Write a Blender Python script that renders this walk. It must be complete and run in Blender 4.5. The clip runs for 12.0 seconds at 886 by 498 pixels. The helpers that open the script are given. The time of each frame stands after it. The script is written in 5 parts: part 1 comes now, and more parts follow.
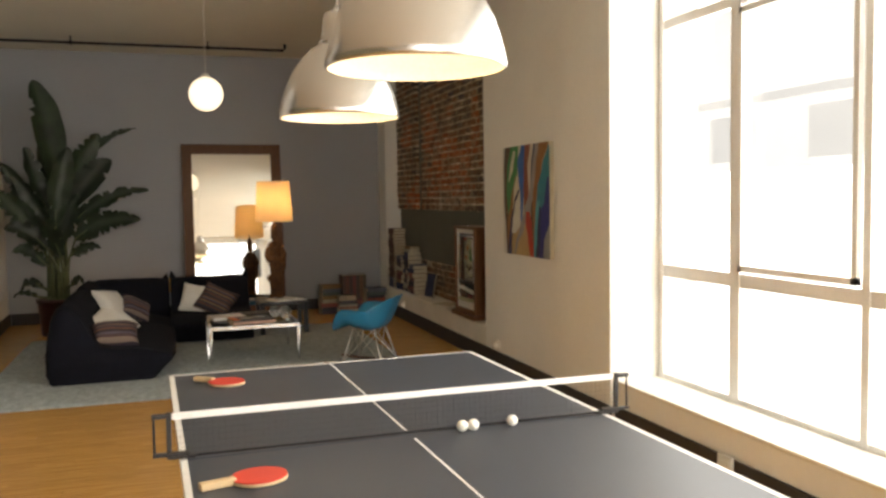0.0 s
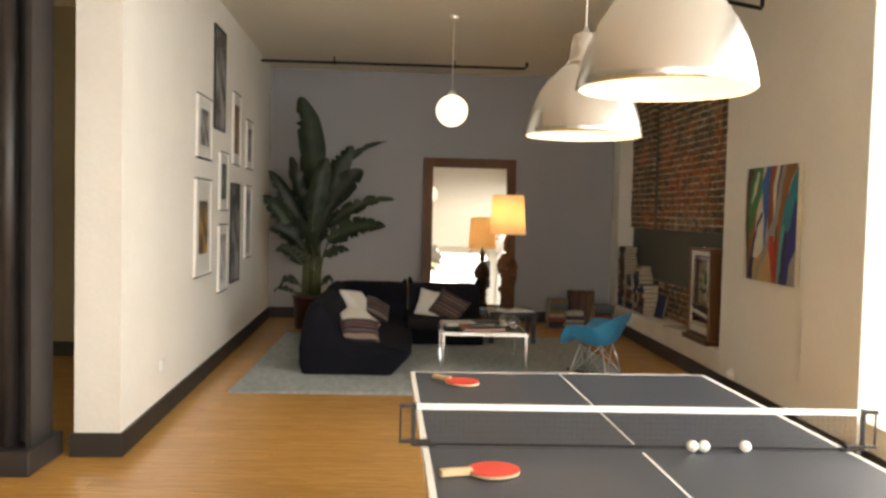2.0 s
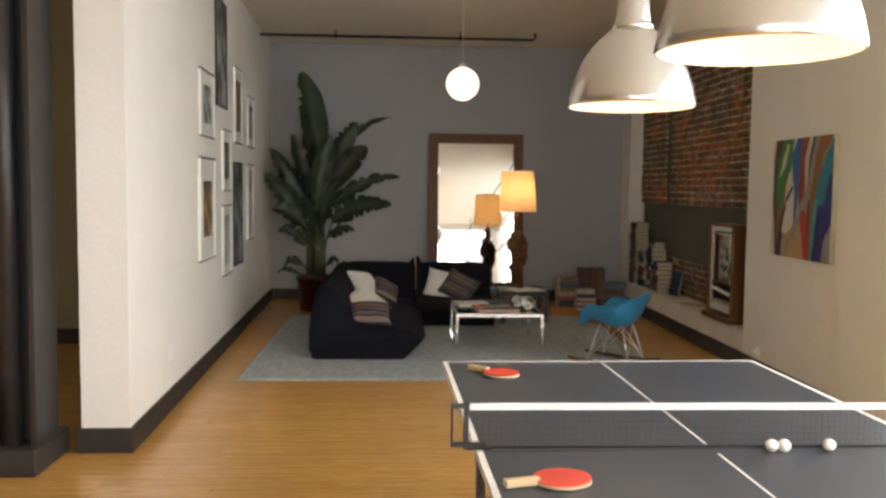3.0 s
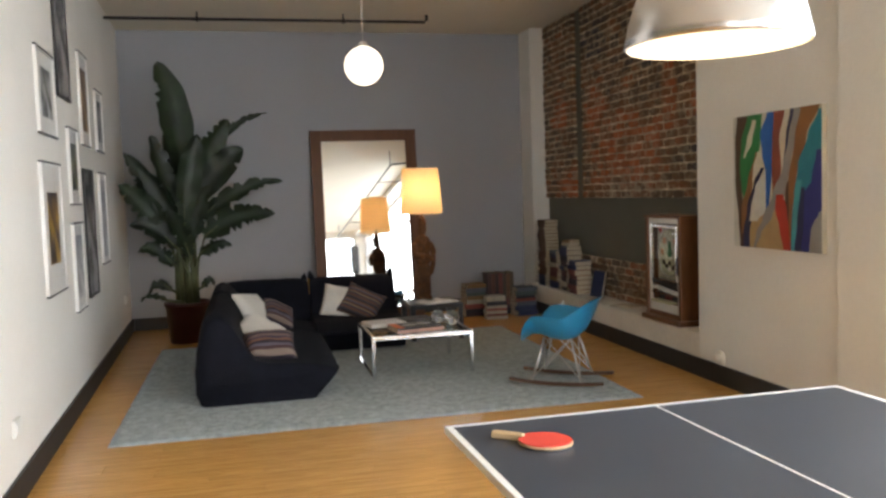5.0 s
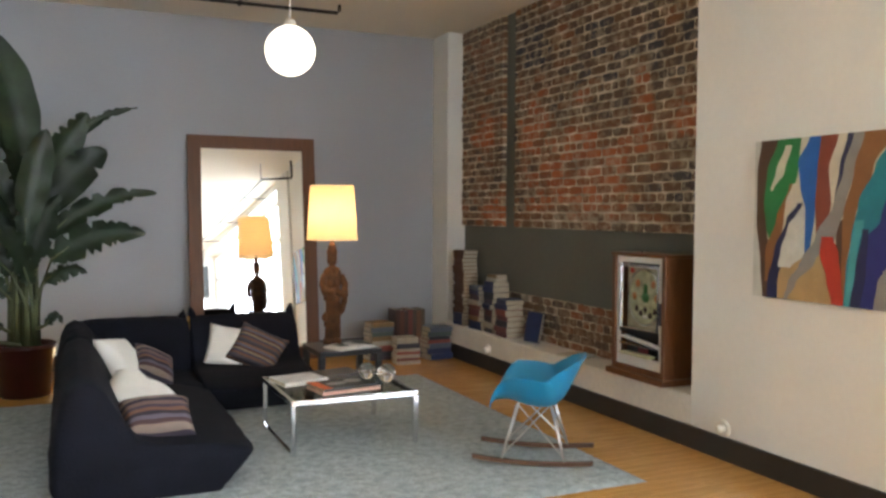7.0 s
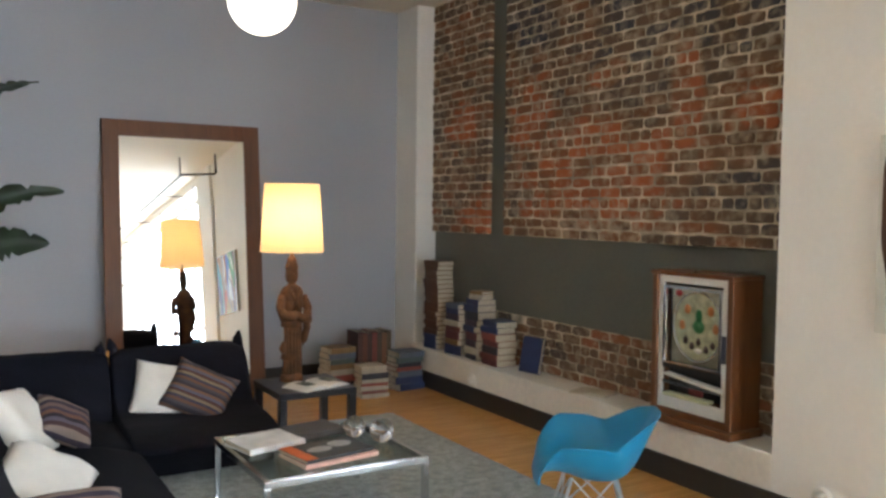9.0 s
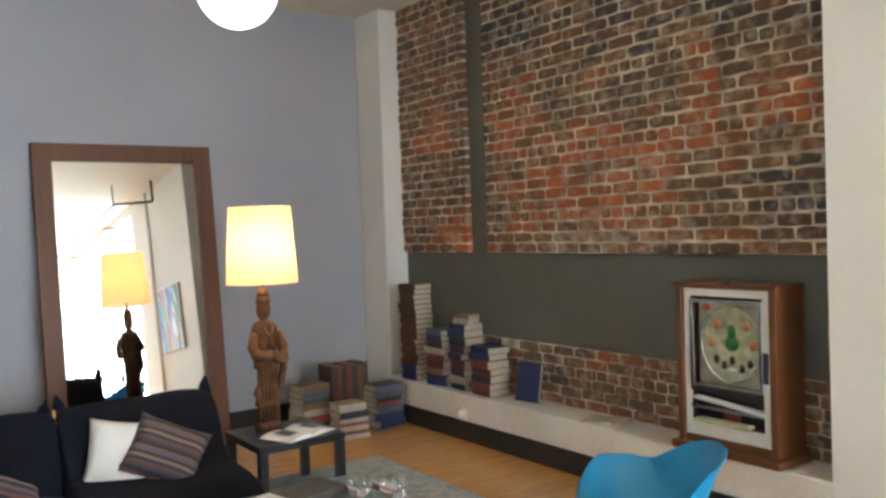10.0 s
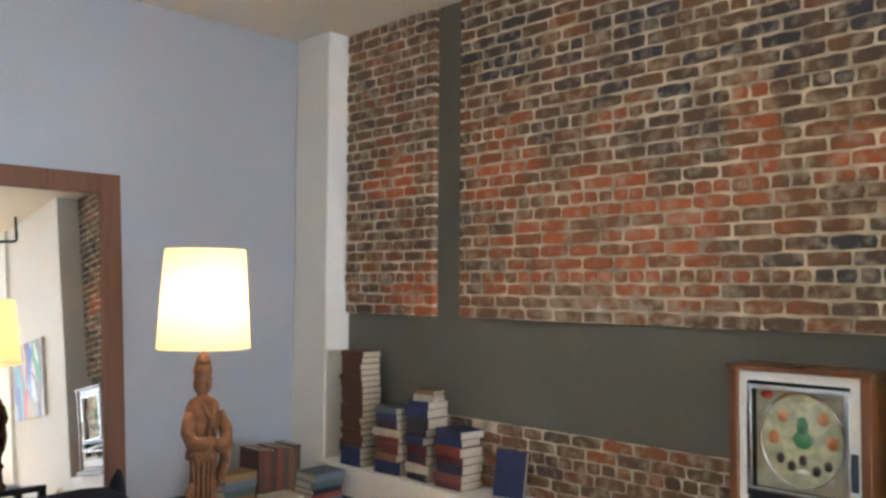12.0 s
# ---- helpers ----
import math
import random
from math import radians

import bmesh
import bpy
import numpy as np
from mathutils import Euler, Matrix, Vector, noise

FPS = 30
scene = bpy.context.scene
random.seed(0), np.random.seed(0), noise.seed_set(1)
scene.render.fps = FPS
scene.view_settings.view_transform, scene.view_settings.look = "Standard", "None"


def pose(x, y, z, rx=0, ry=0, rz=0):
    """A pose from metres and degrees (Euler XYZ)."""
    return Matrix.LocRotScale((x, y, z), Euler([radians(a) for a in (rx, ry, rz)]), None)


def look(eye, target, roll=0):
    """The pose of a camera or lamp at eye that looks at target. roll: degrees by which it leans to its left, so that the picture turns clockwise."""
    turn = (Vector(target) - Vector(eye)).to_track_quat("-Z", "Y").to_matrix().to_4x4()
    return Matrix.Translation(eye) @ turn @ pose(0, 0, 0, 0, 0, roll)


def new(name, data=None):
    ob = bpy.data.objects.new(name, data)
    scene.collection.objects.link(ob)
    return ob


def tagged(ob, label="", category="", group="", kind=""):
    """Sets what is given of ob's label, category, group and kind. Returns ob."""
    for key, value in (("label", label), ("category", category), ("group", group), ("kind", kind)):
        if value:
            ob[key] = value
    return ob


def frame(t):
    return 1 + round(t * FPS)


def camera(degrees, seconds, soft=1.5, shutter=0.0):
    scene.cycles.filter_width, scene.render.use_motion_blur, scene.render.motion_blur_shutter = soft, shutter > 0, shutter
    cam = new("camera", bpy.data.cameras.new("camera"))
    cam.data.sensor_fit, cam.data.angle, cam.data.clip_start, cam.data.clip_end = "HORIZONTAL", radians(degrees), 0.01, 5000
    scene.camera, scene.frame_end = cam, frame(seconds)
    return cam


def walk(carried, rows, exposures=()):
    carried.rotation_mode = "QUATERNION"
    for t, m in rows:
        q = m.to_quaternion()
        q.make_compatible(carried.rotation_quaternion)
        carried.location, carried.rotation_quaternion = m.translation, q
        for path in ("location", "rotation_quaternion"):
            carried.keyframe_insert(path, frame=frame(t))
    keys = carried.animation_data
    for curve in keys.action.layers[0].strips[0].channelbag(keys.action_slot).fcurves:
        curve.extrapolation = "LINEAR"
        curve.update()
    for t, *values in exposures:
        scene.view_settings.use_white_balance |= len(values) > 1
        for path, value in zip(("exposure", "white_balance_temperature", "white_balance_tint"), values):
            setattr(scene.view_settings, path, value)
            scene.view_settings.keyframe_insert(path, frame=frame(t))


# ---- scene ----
cam = camera(55.8, 12.0, soft=2.8)
PATH = [
    (0, (0.116, 0.509, 1.581), (0.731, 2.408, 1.457), -0.9),
    (0.5, (0.107, 0.453, 1.574), (0.521, 2.407, 1.489), 0.1),
    (1, (0.09, 0.415, 1.579), (0.352, 2.397, 1.499), 0.4),
    (1.5, (0.056, 0.376, 1.578), (0.186, 2.37, 1.498), 0.8),
    (2, (0.049, 0.388, 1.577), (0.135, 2.384, 1.488), 1.4),
    (2.5, (-0.024, 0.458, 1.592), (-0.026, 2.454, 1.468), 0.8),
    (3, (-0.13, 0.679, 1.586), (-0.026, 2.671, 1.441), 0.7),
    (5, (-0.523, 1.961, 1.533), (-0.072, 3.905, 1.399), -1.9),
    (5.5, (-0.602, 2.362, 1.548), (-0.118, 4.3, 1.461), 0.2),
    (6, (-0.752, 2.736, 1.577), (-0.164, 4.64, 1.412), -0.6),
    (6.5, (-0.819, 3.13, 1.561), (-0.077, 4.979, 1.388), -0.8),
    (7, (-0.854, 3.569, 1.573), (-0.035, 5.392, 1.484), 0.3),
    (9, (-0.807, 5.061, 1.628), (0.207, 6.783, 1.535), 0.7),
    (9.5, (-0.849, 5.376, 1.598), (0.319, 6.993, 1.443), -0.9),
    (10, (-0.809, 5.774, 1.631), (0.342, 7.409, 1.579), -2.0),
    (10.5, (-0.792, 6.059, 1.643), (0.346, 7.703, 1.587), -2.4),
    (11, (-0.78, 6.371, 1.64), (0.531, 7.881, 1.614), 0.1),
    (11.5, (-0.77, 6.695, 1.634), (0.603, 8.148, 1.706), -0.3),
    (12, (-0.773, 7.008, 1.625), (0.633, 8.428, 1.715), 0.4),
]
walk(cam, [(t, look(eye, target, roll)) for t, eye, target, roll in PATH],
     [(0, -0.83, 7500, 10), (0.5, -0.10, 8000, 10), (1.0, 0.08, 7900, 10), (1.5, -0.3, 7600, 10), (2.0, -0.54, 7400, 10), (2.5, -0.66, 7050, 10), (3.0, -0.68, 6850, 10), (5.0, -0.38, 6250, 9), (5.5, -0.18, 6200, 8), (6.0, 0.15, 6200, 7), (6.5, 0.32, 6100, 7), (7, 0.27, 5950, 7), (9, 0.40, 5700, 6), (9.5, 0.76, 5450, 4), (10, 0.76, 5600, 6), (10.5, 0.67, 5600, 6), (11.5, 1.1, 5400, 6), (12, 1.12, 5350, 6)])

# ---- world and light ----
world = bpy.data.worlds.new("sky")
scene.world = world
world.use_nodes = True
wn = world.node_tree.nodes
sky = wn.new("ShaderNodeTexSky")
sky.sky_type = "NISHITA"
sky.sun_disc = False
sky.sun_elevation, sky.sun_rotation = radians(50), radians(120)
world.node_tree.links.new(sky.outputs[0], wn["Background"].inputs[0])
wn["Background"].inputs[1].default_value = 0.15


def area_lamp(name, m, sx, sy, watts, colour):
    d = bpy.data.lights.new(name, "AREA")
    d.shape, d.size, d.size_y, d.energy, d.color = "RECTANGLE", sx, sy, watts, colour
    ob = new(name, d)
    ob.matrix_world = m
    return ob


def point_lamp(name, loc, watts, colour, radius):
    d = bpy.data.lights.new(name, "POINT")
    d.energy, d.color, d.shadow_soft_size = watts, colour, radius
    ob = new(name, d)
    ob.location = loc
    return ob


SKYLIGHT = (0.90, 0.95, 1.0)
WARM = (1.0, 0.72, 0.40)
# daylight standing in the openings of the side windows and of the windows at the back
area_lamp("window_daylight", look((3.42, 2.3, 1.85), (0, 2.3, 1.5)), 6.2, 3.0, 400, SKYLIGHT)
area_lamp("rear_window_daylight", look((0.9, -3.35, 1.9), (0.9, 4, 1.7)), 3.8, 2.9, 105, SKYLIGHT)
sun = new("sun", bpy.data.lights.new("sun", "SUN"))
sun.data.energy, sun.data.angle, sun.data.color = 0.8, radians(12), (1.0, 0.96, 0.9)
sun.matrix_world = look((20, -10, 25), (0, 0, 0))
point_lamp("statue_lamp_bulb", (1.295, 10.76, 1.552), 9.0, (1.0, 0.62, 0.30), 0.05)
point_lamp("pendant_bulb", (0.81, 2.85, 2.07), 9, (1.0, 0.78, 0.5), 0.05)
point_lamp("pendant_bulb", (0.83, 4.2, 2.05), 9, (1.0, 0.78, 0.5), 0.05)
point_lamp("plant_uplight_bulb", (-0.92, 11.75, 0.28), 3, WARM, 0.04)

# ---- materials ----


def mat(name, colour, rough=0.6, metal=0.0, vary=0.12, scale=6.0, bump=0.0, bump_scale=80.0, fine=0.05, spec=0.5, random_tint=0.0, coat=0.0):
    """A surface with broad stains and fine grain, both at real size, and relief."""
    m = bpy.data.materials.new(name)
    m.use_nodes = True
    n, l = m.node_tree.nodes, m.node_tree.links
    b = n["Principled BSDF"]
    b.inputs["Roughness"].default_value, b.inputs["Metallic"].default_value = rough, metal
    b.inputs["Specular IOR Level"].default_value = spec
    b.inputs["Coat Weight"].default_value = coat
    geo = n.new("ShaderNodeTexCoord")
    big = n.new("ShaderNodeTexNoise")
    big.inputs["Scale"].default_value, big.inputs["Detail"].default_value = scale, 5
    small = n.new("ShaderNodeTexNoise")
    small.inputs["Scale"].default_value, small.inputs["Detail"].default_value = bump_scale, 3
    l.new(geo.outputs["Object"], big.inputs["Vector"])
    l.new(geo.outputs["Object"], small.inputs["Vector"])
    hsv = n.new("ShaderNodeHueSaturation")
    hsv.inputs["Color"].default_value = (*colour, 1)
    r1 = n.new("ShaderNodeMapRange")
    r1.inputs["From Min"].default_value, r1.inputs["From Max"].default_value = 0.3, 0.7
    r1.inputs["To Min"].default_value, r1.inputs["To Max"].default_value = 1 - vary, 1 + vary
    l.new(big.outputs["Fac"], r1.inputs["Value"])
    r2 = n.new("ShaderNodeMapRange")
    r2.inputs["From Min"].default_value, r2.inputs["From Max"].default_value = 0.3, 0.7
    r2.inputs["To Min"].default_value, r2.inputs["To Max"].default_value = 1 - fine, 1 + fine
    l.new(small.outputs["Fac"], r2.inputs["Value"])
    mul = n.new("ShaderNodeMath")
    mul.operation = "MULTIPLY"
    l.new(r1.outputs[0], mul.inputs[0])
    l.new(r2.outputs[0], mul.inputs[1])
    last = mul
    if random_tint:
        info = n.new("ShaderNodeObjectInfo")
        r3 = n.new("ShaderNodeMapRange")
        r3.inputs["To Min"].default_value, r3.inputs["To Max"].default_value = 1 - random_tint, 1 + random_tint
        l.new(info.outputs["Random"], r3.inputs["Value"])
        mul2 = n.new("ShaderNodeMath")
        mul2.operation = "MULTIPLY"
        l.new(mul.outputs[0], mul2.inputs[0])
        l.new(r3.outputs[0], mul2.inputs[1])
        last = mul2
    l.new(last.outputs[0], hsv.inputs["Value"])
    l.new(hsv.outputs[0], b.inputs["Base Color"])
    if bump:
        bp = n.new("ShaderNodeBump")
        bp.inputs["Strength"].default_value, bp.inputs["Distance"].default_value = bump, 0.01
        l.new(small.outputs["Fac"], bp.inputs["Height"])
        l.new(bp.outputs[0], b.inputs["Normal"])
    return m


def glow(name, colour, strength, base=(0.9, 0.85, 0.75)):
    m = mat(name, base, 0.6, vary=0.03)
    b = m.node_tree.nodes["Principled BSDF"]
    b.inputs["Emission Color"].default_value, b.inputs["Emission Strength"].default_value = (*colour, 1), strength
    return m


def glass_mat(name, tint=(1, 1, 1), rough=0.0, gloss=0.05):
    m = bpy.data.materials.new(name)
    m.use_nodes = True
    n, l = m.node_tree.nodes, m.node_tree.links
    n.remove(n["Principled BSDF"])
    tr, gl, mix = n.new("ShaderNodeBsdfTransparent"), n.new("ShaderNodeBsdfGlossy"), n.new("ShaderNodeMixShader")
    tr.inputs[0].default_value = (*tint, 1)
    gl.inputs["Roughness"].default_value = rough
    mix.inputs[0].default_value = gloss
    l.new(tr.outputs[0], mix.inputs[1])
    l.new(gl.outputs[0], mix.inputs[2])
    l.new(mix.outputs[0], n["Material Output"].inputs[0])
    return m


def wood_mat(name, dark, light, rough=0.4, stretch=(1, 12, 12), random_tint=0.0, coat=0.0, use_random=True):
    m = bpy.data.materials.new(name)
    m.use_nodes = True
    n, l = m.node_tree.nodes, m.node_tree.links
    b = n["Principled BSDF"]
    b.inputs["Roughness"].default_value = rough
    b.inputs["Coat Weight"].default_value = coat
    b.inputs["Coat Roughness"].default_value = 0.25
    tc, mp, nz = n.new("ShaderNodeTexCoord"), n.new("ShaderNodeMapping"), n.new("ShaderNodeTexNoise")
    mp.inputs["Scale"].default_value = stretch
    nz.inputs["Scale"].default_value, nz.inputs["Detail"].default_value, nz.inputs["Distortion"].default_value = 3.0, 6, 0.8
    l.new(tc.outputs["Object"], mp.inputs[0])
    l.new(mp.outputs[0], nz.inputs["Vector"])
    ramp = n.new("ShaderNodeValToRGB")
    ramp.color_ramp.elements[0].position, ramp.color_ramp.elements[1].position = 0.3, 0.7
    ramp.color_ramp.elements[0].color, ramp.color_ramp.elements[1].color = (*dark, 1), (*light, 1)
    l.new(nz.outputs["Fac"], ramp.inputs[0])
    hsv = n.new("ShaderNodeHueSaturation")
    l.new(ramp.outputs[0], hsv.inputs["Color"])
    info, geo, add, rng = n.new("ShaderNodeObjectInfo"), n.new("ShaderNodeNewGeometry"), n.new("ShaderNodeMath"), n.new("ShaderNodeMapRange")
    l.new(info.outputs["Random"], add.inputs[0])
    l.new(geo.outputs["Random Per Island"], add.inputs[1])
    rng.inputs["From Max"].default_value = 2.0
    rng.inputs["To Min"].default_value, rng.inputs["To Max"].default_value = 1 - random_tint, 1 + random_tint
    l.new(add.outputs[0], rng.inputs["Value"])
    l.new(rng.outputs[0], hsv.inputs["Value"])
    l.new(hsv.outputs[0], b.inputs["Base Color"])
    bp = n.new("ShaderNodeBump")
    bp.inputs["Strength"].default_value, bp.inputs["Distance"].default_value = 0.15, 0.003
    l.new(nz.outputs["Fac"], bp.inputs["Height"])
    l.new(bp.outputs[0], b.inputs["Normal"])
    return m


def brick_mat(name):
    """Old fired clay: each brick its own tone from orange-red through brown to grey-blue, with lime smears."""
    m = bpy.data.materials.new(name)
    m.use_nodes = True
    n, l = m.node_tree.nodes, m.node_tree.links
    b = n["Principled BSDF"]
    b.inputs["Roughness"].default_value = 0.9
    info, geo, add, fr = n.new("ShaderNodeObjectInfo"), n.new("ShaderNodeNewGeometry"), n.new("ShaderNodeMath"), n.new("ShaderNodeMath")
    l.new(info.outputs["Random"], add.inputs[0])
    l.new(geo.outputs["Random Per Island"], add.inputs[1])
    # wandering patches of redder and of sootier brick over the wall
    big = n.new("ShaderNodeTexNoise")
    big.inputs["Scale"].default_value, big.inputs["Detail"].default_value = 1.6, 3
    l.new(geo.outputs["Position"], big.inputs["Vector"])
    fr.operation = "FRACT"
    l.new(add.outputs[0], fr.inputs[0])

    def calc(op, a, b_, c=None):
        k = n.new("ShaderNodeMath")
        k.operation = op
        for i, v in enumerate((a, b_) if c is None else (a, b_, c)):
            if isinstance(v, (int, float)):
                k.inputs[i].default_value = v
            else:
                l.new(v, k.inputs[i])
        return k.outputs[0]
    pos = n.new("ShaderNodeSeparateXYZ")
    l.new(geo.outputs["Position"], pos.inputs[0])
    wob = n.new("ShaderNodeTexNoise")
    wob.inputs["Scale"].default_value, wob.inputs["Detail"].default_value = 3.5, 3
    l.new(geo.outputs["Position"], wob.inputs["Vector"])

    def patch(y, z, ry, rz):
        dy = calc("MULTIPLY", calc("SUBTRACT", pos.outputs[1], y), 1 / ry)
        dz = calc("MULTIPLY", calc("SUBTRACT", pos.outputs[2], z), 1 / rz)
        d = calc("SQRT", calc("ADD", calc("MULTIPLY", dy, dy), calc("MULTIPLY", dz, dz)), 0.0)
        d = calc("ADD", d, calc("MULTIPLY_ADD", wob.outputs["Fac"], 1.6, -0.8))
        k = n.new("ShaderNodeMapRange")
        k.interpolation_type = "SMOOTHSTEP"
        k.inputs["From Min"].default_value, k.inputs["From Max"].default_value = 0.65, 1.25
        k.inputs["To Min"].default_value, k.inputs["To Max"].default_value = 1.0, 0.0
        l.new(d, k.inputs["Value"])
        return k.outputs[0]
    red = patch(9.65, 1.95, 0.85, 0.42)
    for a in ((8.87, 2.45, 0.14, 0.45), (9.62, 2.6, 0.22, 0.1), (10.5, 2.35, 0.3, 0.3), (11.25, 1.62, 0.25, 0.22), (11.5, 2.4, 0.3, 0.2), (8.3, 2.25, 0.2, 0.12)):
        red = calc("MAXIMUM", red, patch(*a))
    soot = patch(9.2, 2.85, 0.55, 0.5)
    for a in ((8.4, 1.75, 0.4, 0.22), (8.15, 2.8, 0.3, 0.45), (10.5, 3.1, 0.4, 0.3)):
        soot = calc("MAXIMUM", soot, patch(*a))
    lime = patch(9.6, 1.5, 0.6, 0.10)
    tone = calc("MULTIPLY_ADD", fr.outputs[0], 0.46, calc("MULTIPLY_ADD", big.outputs["Fac"], 0.6, -0.12))
    tone = calc("ADD", tone, calc("MULTIPLY", red, 0.42))
    tone = calc("SUBTRACT", tone, calc("MULTIPLY", soot, 0.24))
    ramp = n.new("ShaderNodeValToRGB")
    cr = ramp.color_ramp
    cr.elements[0].position, cr.elements[0].color = 0.0, (0.052, 0.050, 0.060, 1)
    cr.elements[1].position, cr.elements[1].color = 1.0, (0.40, 0.122, 0.040, 1)
    for p, c in ((0.2, (0.095, 0.068, 0.048)), (0.4, (0.150, 0.090, 0.048)), (0.6, (0.20, 0.092, 0.040)), (0.8, (0.32, 0.100, 0.036))):
        cr.elements.new(p).color = (*c, 1)
    l.new(tone, ramp.inputs[0])
    nz = n.new("ShaderNodeTexNoise")
    nz.inputs["Scale"].default_value, nz.inputs["Detail"].default_value = 14, 6
    l.new(geo.outputs["Position"], nz.inputs["Vector"])
    smear = n.new("ShaderNodeMapRange")
    smear.inputs["From Min"].default_value, smear.inputs["From Max"].default_value = 0.48, 0.70
    smear.inputs["To Max"].default_value = 0.5
    l.new(calc("ADD", nz.outputs["Fac"], calc("MULTIPLY", lime, 0.10)), smear.inputs["Value"])
    mix = n.new("ShaderNodeMix")
    mix.data_type = "RGBA"
    l.new(smear.outputs[0], mix.inputs["Factor"])
    l.new(ramp.outputs[0], mix.inputs[6])
    mix.inputs[7].default_value = (0.52, 0.44, 0.32, 1)
    l.new(mix.outputs[2], b.inputs["Base Color"])
    fine = n.new("ShaderNodeTexNoise")
    fine.inputs["Scale"].default_value, fine.inputs["Detail"].default_value = 60, 4
    l.new(geo.outputs["Position"], fine.inputs["Vector"])
    bp = n.new("ShaderNodeBump")
    bp.inputs["Strength"].default_value, bp.inputs["Distance"].default_value = 0.7, 0.008
    l.new(fine.outputs["Fac"], bp.inputs["Height"])
    l.new(bp.outputs[0], b.inputs["Normal"])
    return m


def stripe_mat(name, colours, scale, axis=0):
    """Woven stripes across a cushion."""
    m = bpy.data.materials.new(name)
    m.use_nodes = True
    n, l = m.node_tree.nodes, m.node_tree.links
    b = n["Principled BSDF"]
    b.inputs["Roughness"].default_value = 0.95
    tc, sep, ml, fr, ramp = n.new("ShaderNodeTexCoord"), n.new("ShaderNodeSeparateXYZ"), n.new("ShaderNodeMath"), n.new("ShaderNodeMath"), n.new("ShaderNodeValToRGB")
    l.new(tc.outputs["Object"], sep.inputs[0])
    ml.operation, fr.operation = "MULTIPLY", "FRACT"
    ml.inputs[1].default_value = scale
    l.new(sep.outputs[axis], ml.inputs[0])
    l.new(ml.outputs[0], fr.inputs[0])
    ramp.color_ramp.interpolation = "CONSTANT"
    k = len(colours)
    ramp.color_ramp.elements[0].color = (*colours[0], 1)
    ramp.color_ramp.elements[1].position, ramp.color_ramp.elements[1].color = (k - 1) / k, (*colours[-1], 1)
    for i in range(1, k - 1):
        ramp.color_ramp.elements.new(i / k).color = (*colours[i], 1)
    l.new(fr.outputs[0], ramp.inputs[0])
    l.new(ramp.outputs[0], b.inputs["Base Color"])
    nz = n.new("ShaderNodeTexNoise")
    nz.inputs["Scale"].default_value = 250
    l.new(tc.outputs["Object"], nz.inputs["Vector"])
    bp = n.new("ShaderNodeBump")
    bp.inputs["Strength"].default_value, bp.inputs["Distance"].default_value = 0.5, 0.004
    l.new(nz.outputs["Fac"], bp.inputs["Height"])
    l.new(bp.outputs[0], b.inputs["Normal"])
    return m


M_WHITE = mat("white_plaster", (0.775, 0.76, 0.71), 0.75, vary=0.03, scale=1.5, bump=0.25, bump_scale=30, fine=0.015)
M_GREY = mat("lilac_grey_paint", (0.355, 0.365, 0.39), 0.8, vary=0.03, scale=1.2, bump=0.15, bump_scale=40, fine=0.015)
M_CEIL = mat("ceiling_paint", (0.74, 0.70, 0.60), 0.85, vary=0.03, scale=1.0, bump=0.1, fine=0.015)
M_OLIVE = mat("olive_grey_paint", (0.125, 0.125, 0.10), 0.75, vary=0.06, scale=2, bump=0.15, bump_scale=40)
M_DARKWALL = mat("ochre_paint", (0.30, 0.27, 0.17), 0.8, vary=0.05, scale=2, bump=0.1)
M_BASE = mat("dark_baseboard_paint", (0.026, 0.021, 0.018), 0.6, vary=0.15, scale=4, bump=0.1)
M_LEDGE = mat("ledge_paint", (0.74, 0.70, 0.62), 0.55, vary=0.06, scale=3, bump=0.2, bump_scale=30)
M_MORTAR = mat("lime_mortar", (0.49, 0.41, 0.30), 0.95, vary=0.55, scale=6, bump=0.8, bump_scale=60)
M_BRICK = brick_mat("old_brick")
M_FLOOR = wood_mat("honey_floor_strip", (0.49, 0.245, 0.060), (0.70, 0.385, 0.11), 0.27, (1.2, 14, 14), 0.09, coat=0.45)
M_GAP = mat("floor_gap", (0.12, 0.06, 0.025), 0.8)
M_RUG = mat("grey_shag_rug", (0.40, 0.44, 0.44), 1.0, vary=0.22, scale=17, bump=1.0, bump_scale=90, fine=0.25, spec=0.1)
M_SOFA = mat("midnight_blue_velour", (0.0042, 0.0044, 0.009), 0.95, vary=0.25, scale=7, bump=0.5, bump_scale=60, spec=0.25)
M_GOLD = mat("ochre_tape", (0.55, 0.28, 0.06), 0.8)
M_CUSHW = mat("off_white_cotton", (0.72, 0.69, 0.63), 0.95, vary=0.06, bump=0.4, bump_scale=200)
M_STRIPE = stripe_mat("striped_weave", [(0.06, 0.05, 0.06), (0.13, 0.06, 0.035), (0.045, 0.04, 0.06), (0.20, 0.15, 0.09), (0.07, 0.03, 0.025), (0.09, 0.09, 0.12), (0.16, 0.085, 0.05), (0.035, 0.028, 0.035)], 7.0, 1)
M_STRIPE2 = stripe_mat("striped_weave_mauve", [(0.05, 0.035, 0.05), (0.14, 0.09, 0.075), (0.03, 0.022, 0.035), (0.20, 0.15, 0.12), (0.06, 0.03, 0.03), (0.10, 0.085, 0.11), (0.025, 0.018, 0.025), (0.15, 0.07, 0.045)], 5.0, 1)
M_CHROME = mat("brushed_chrome", (0.72, 0.73, 0.74), 0.16, 1.0, vary=0.05)
M_GLASS = glass_mat("clear_glass")
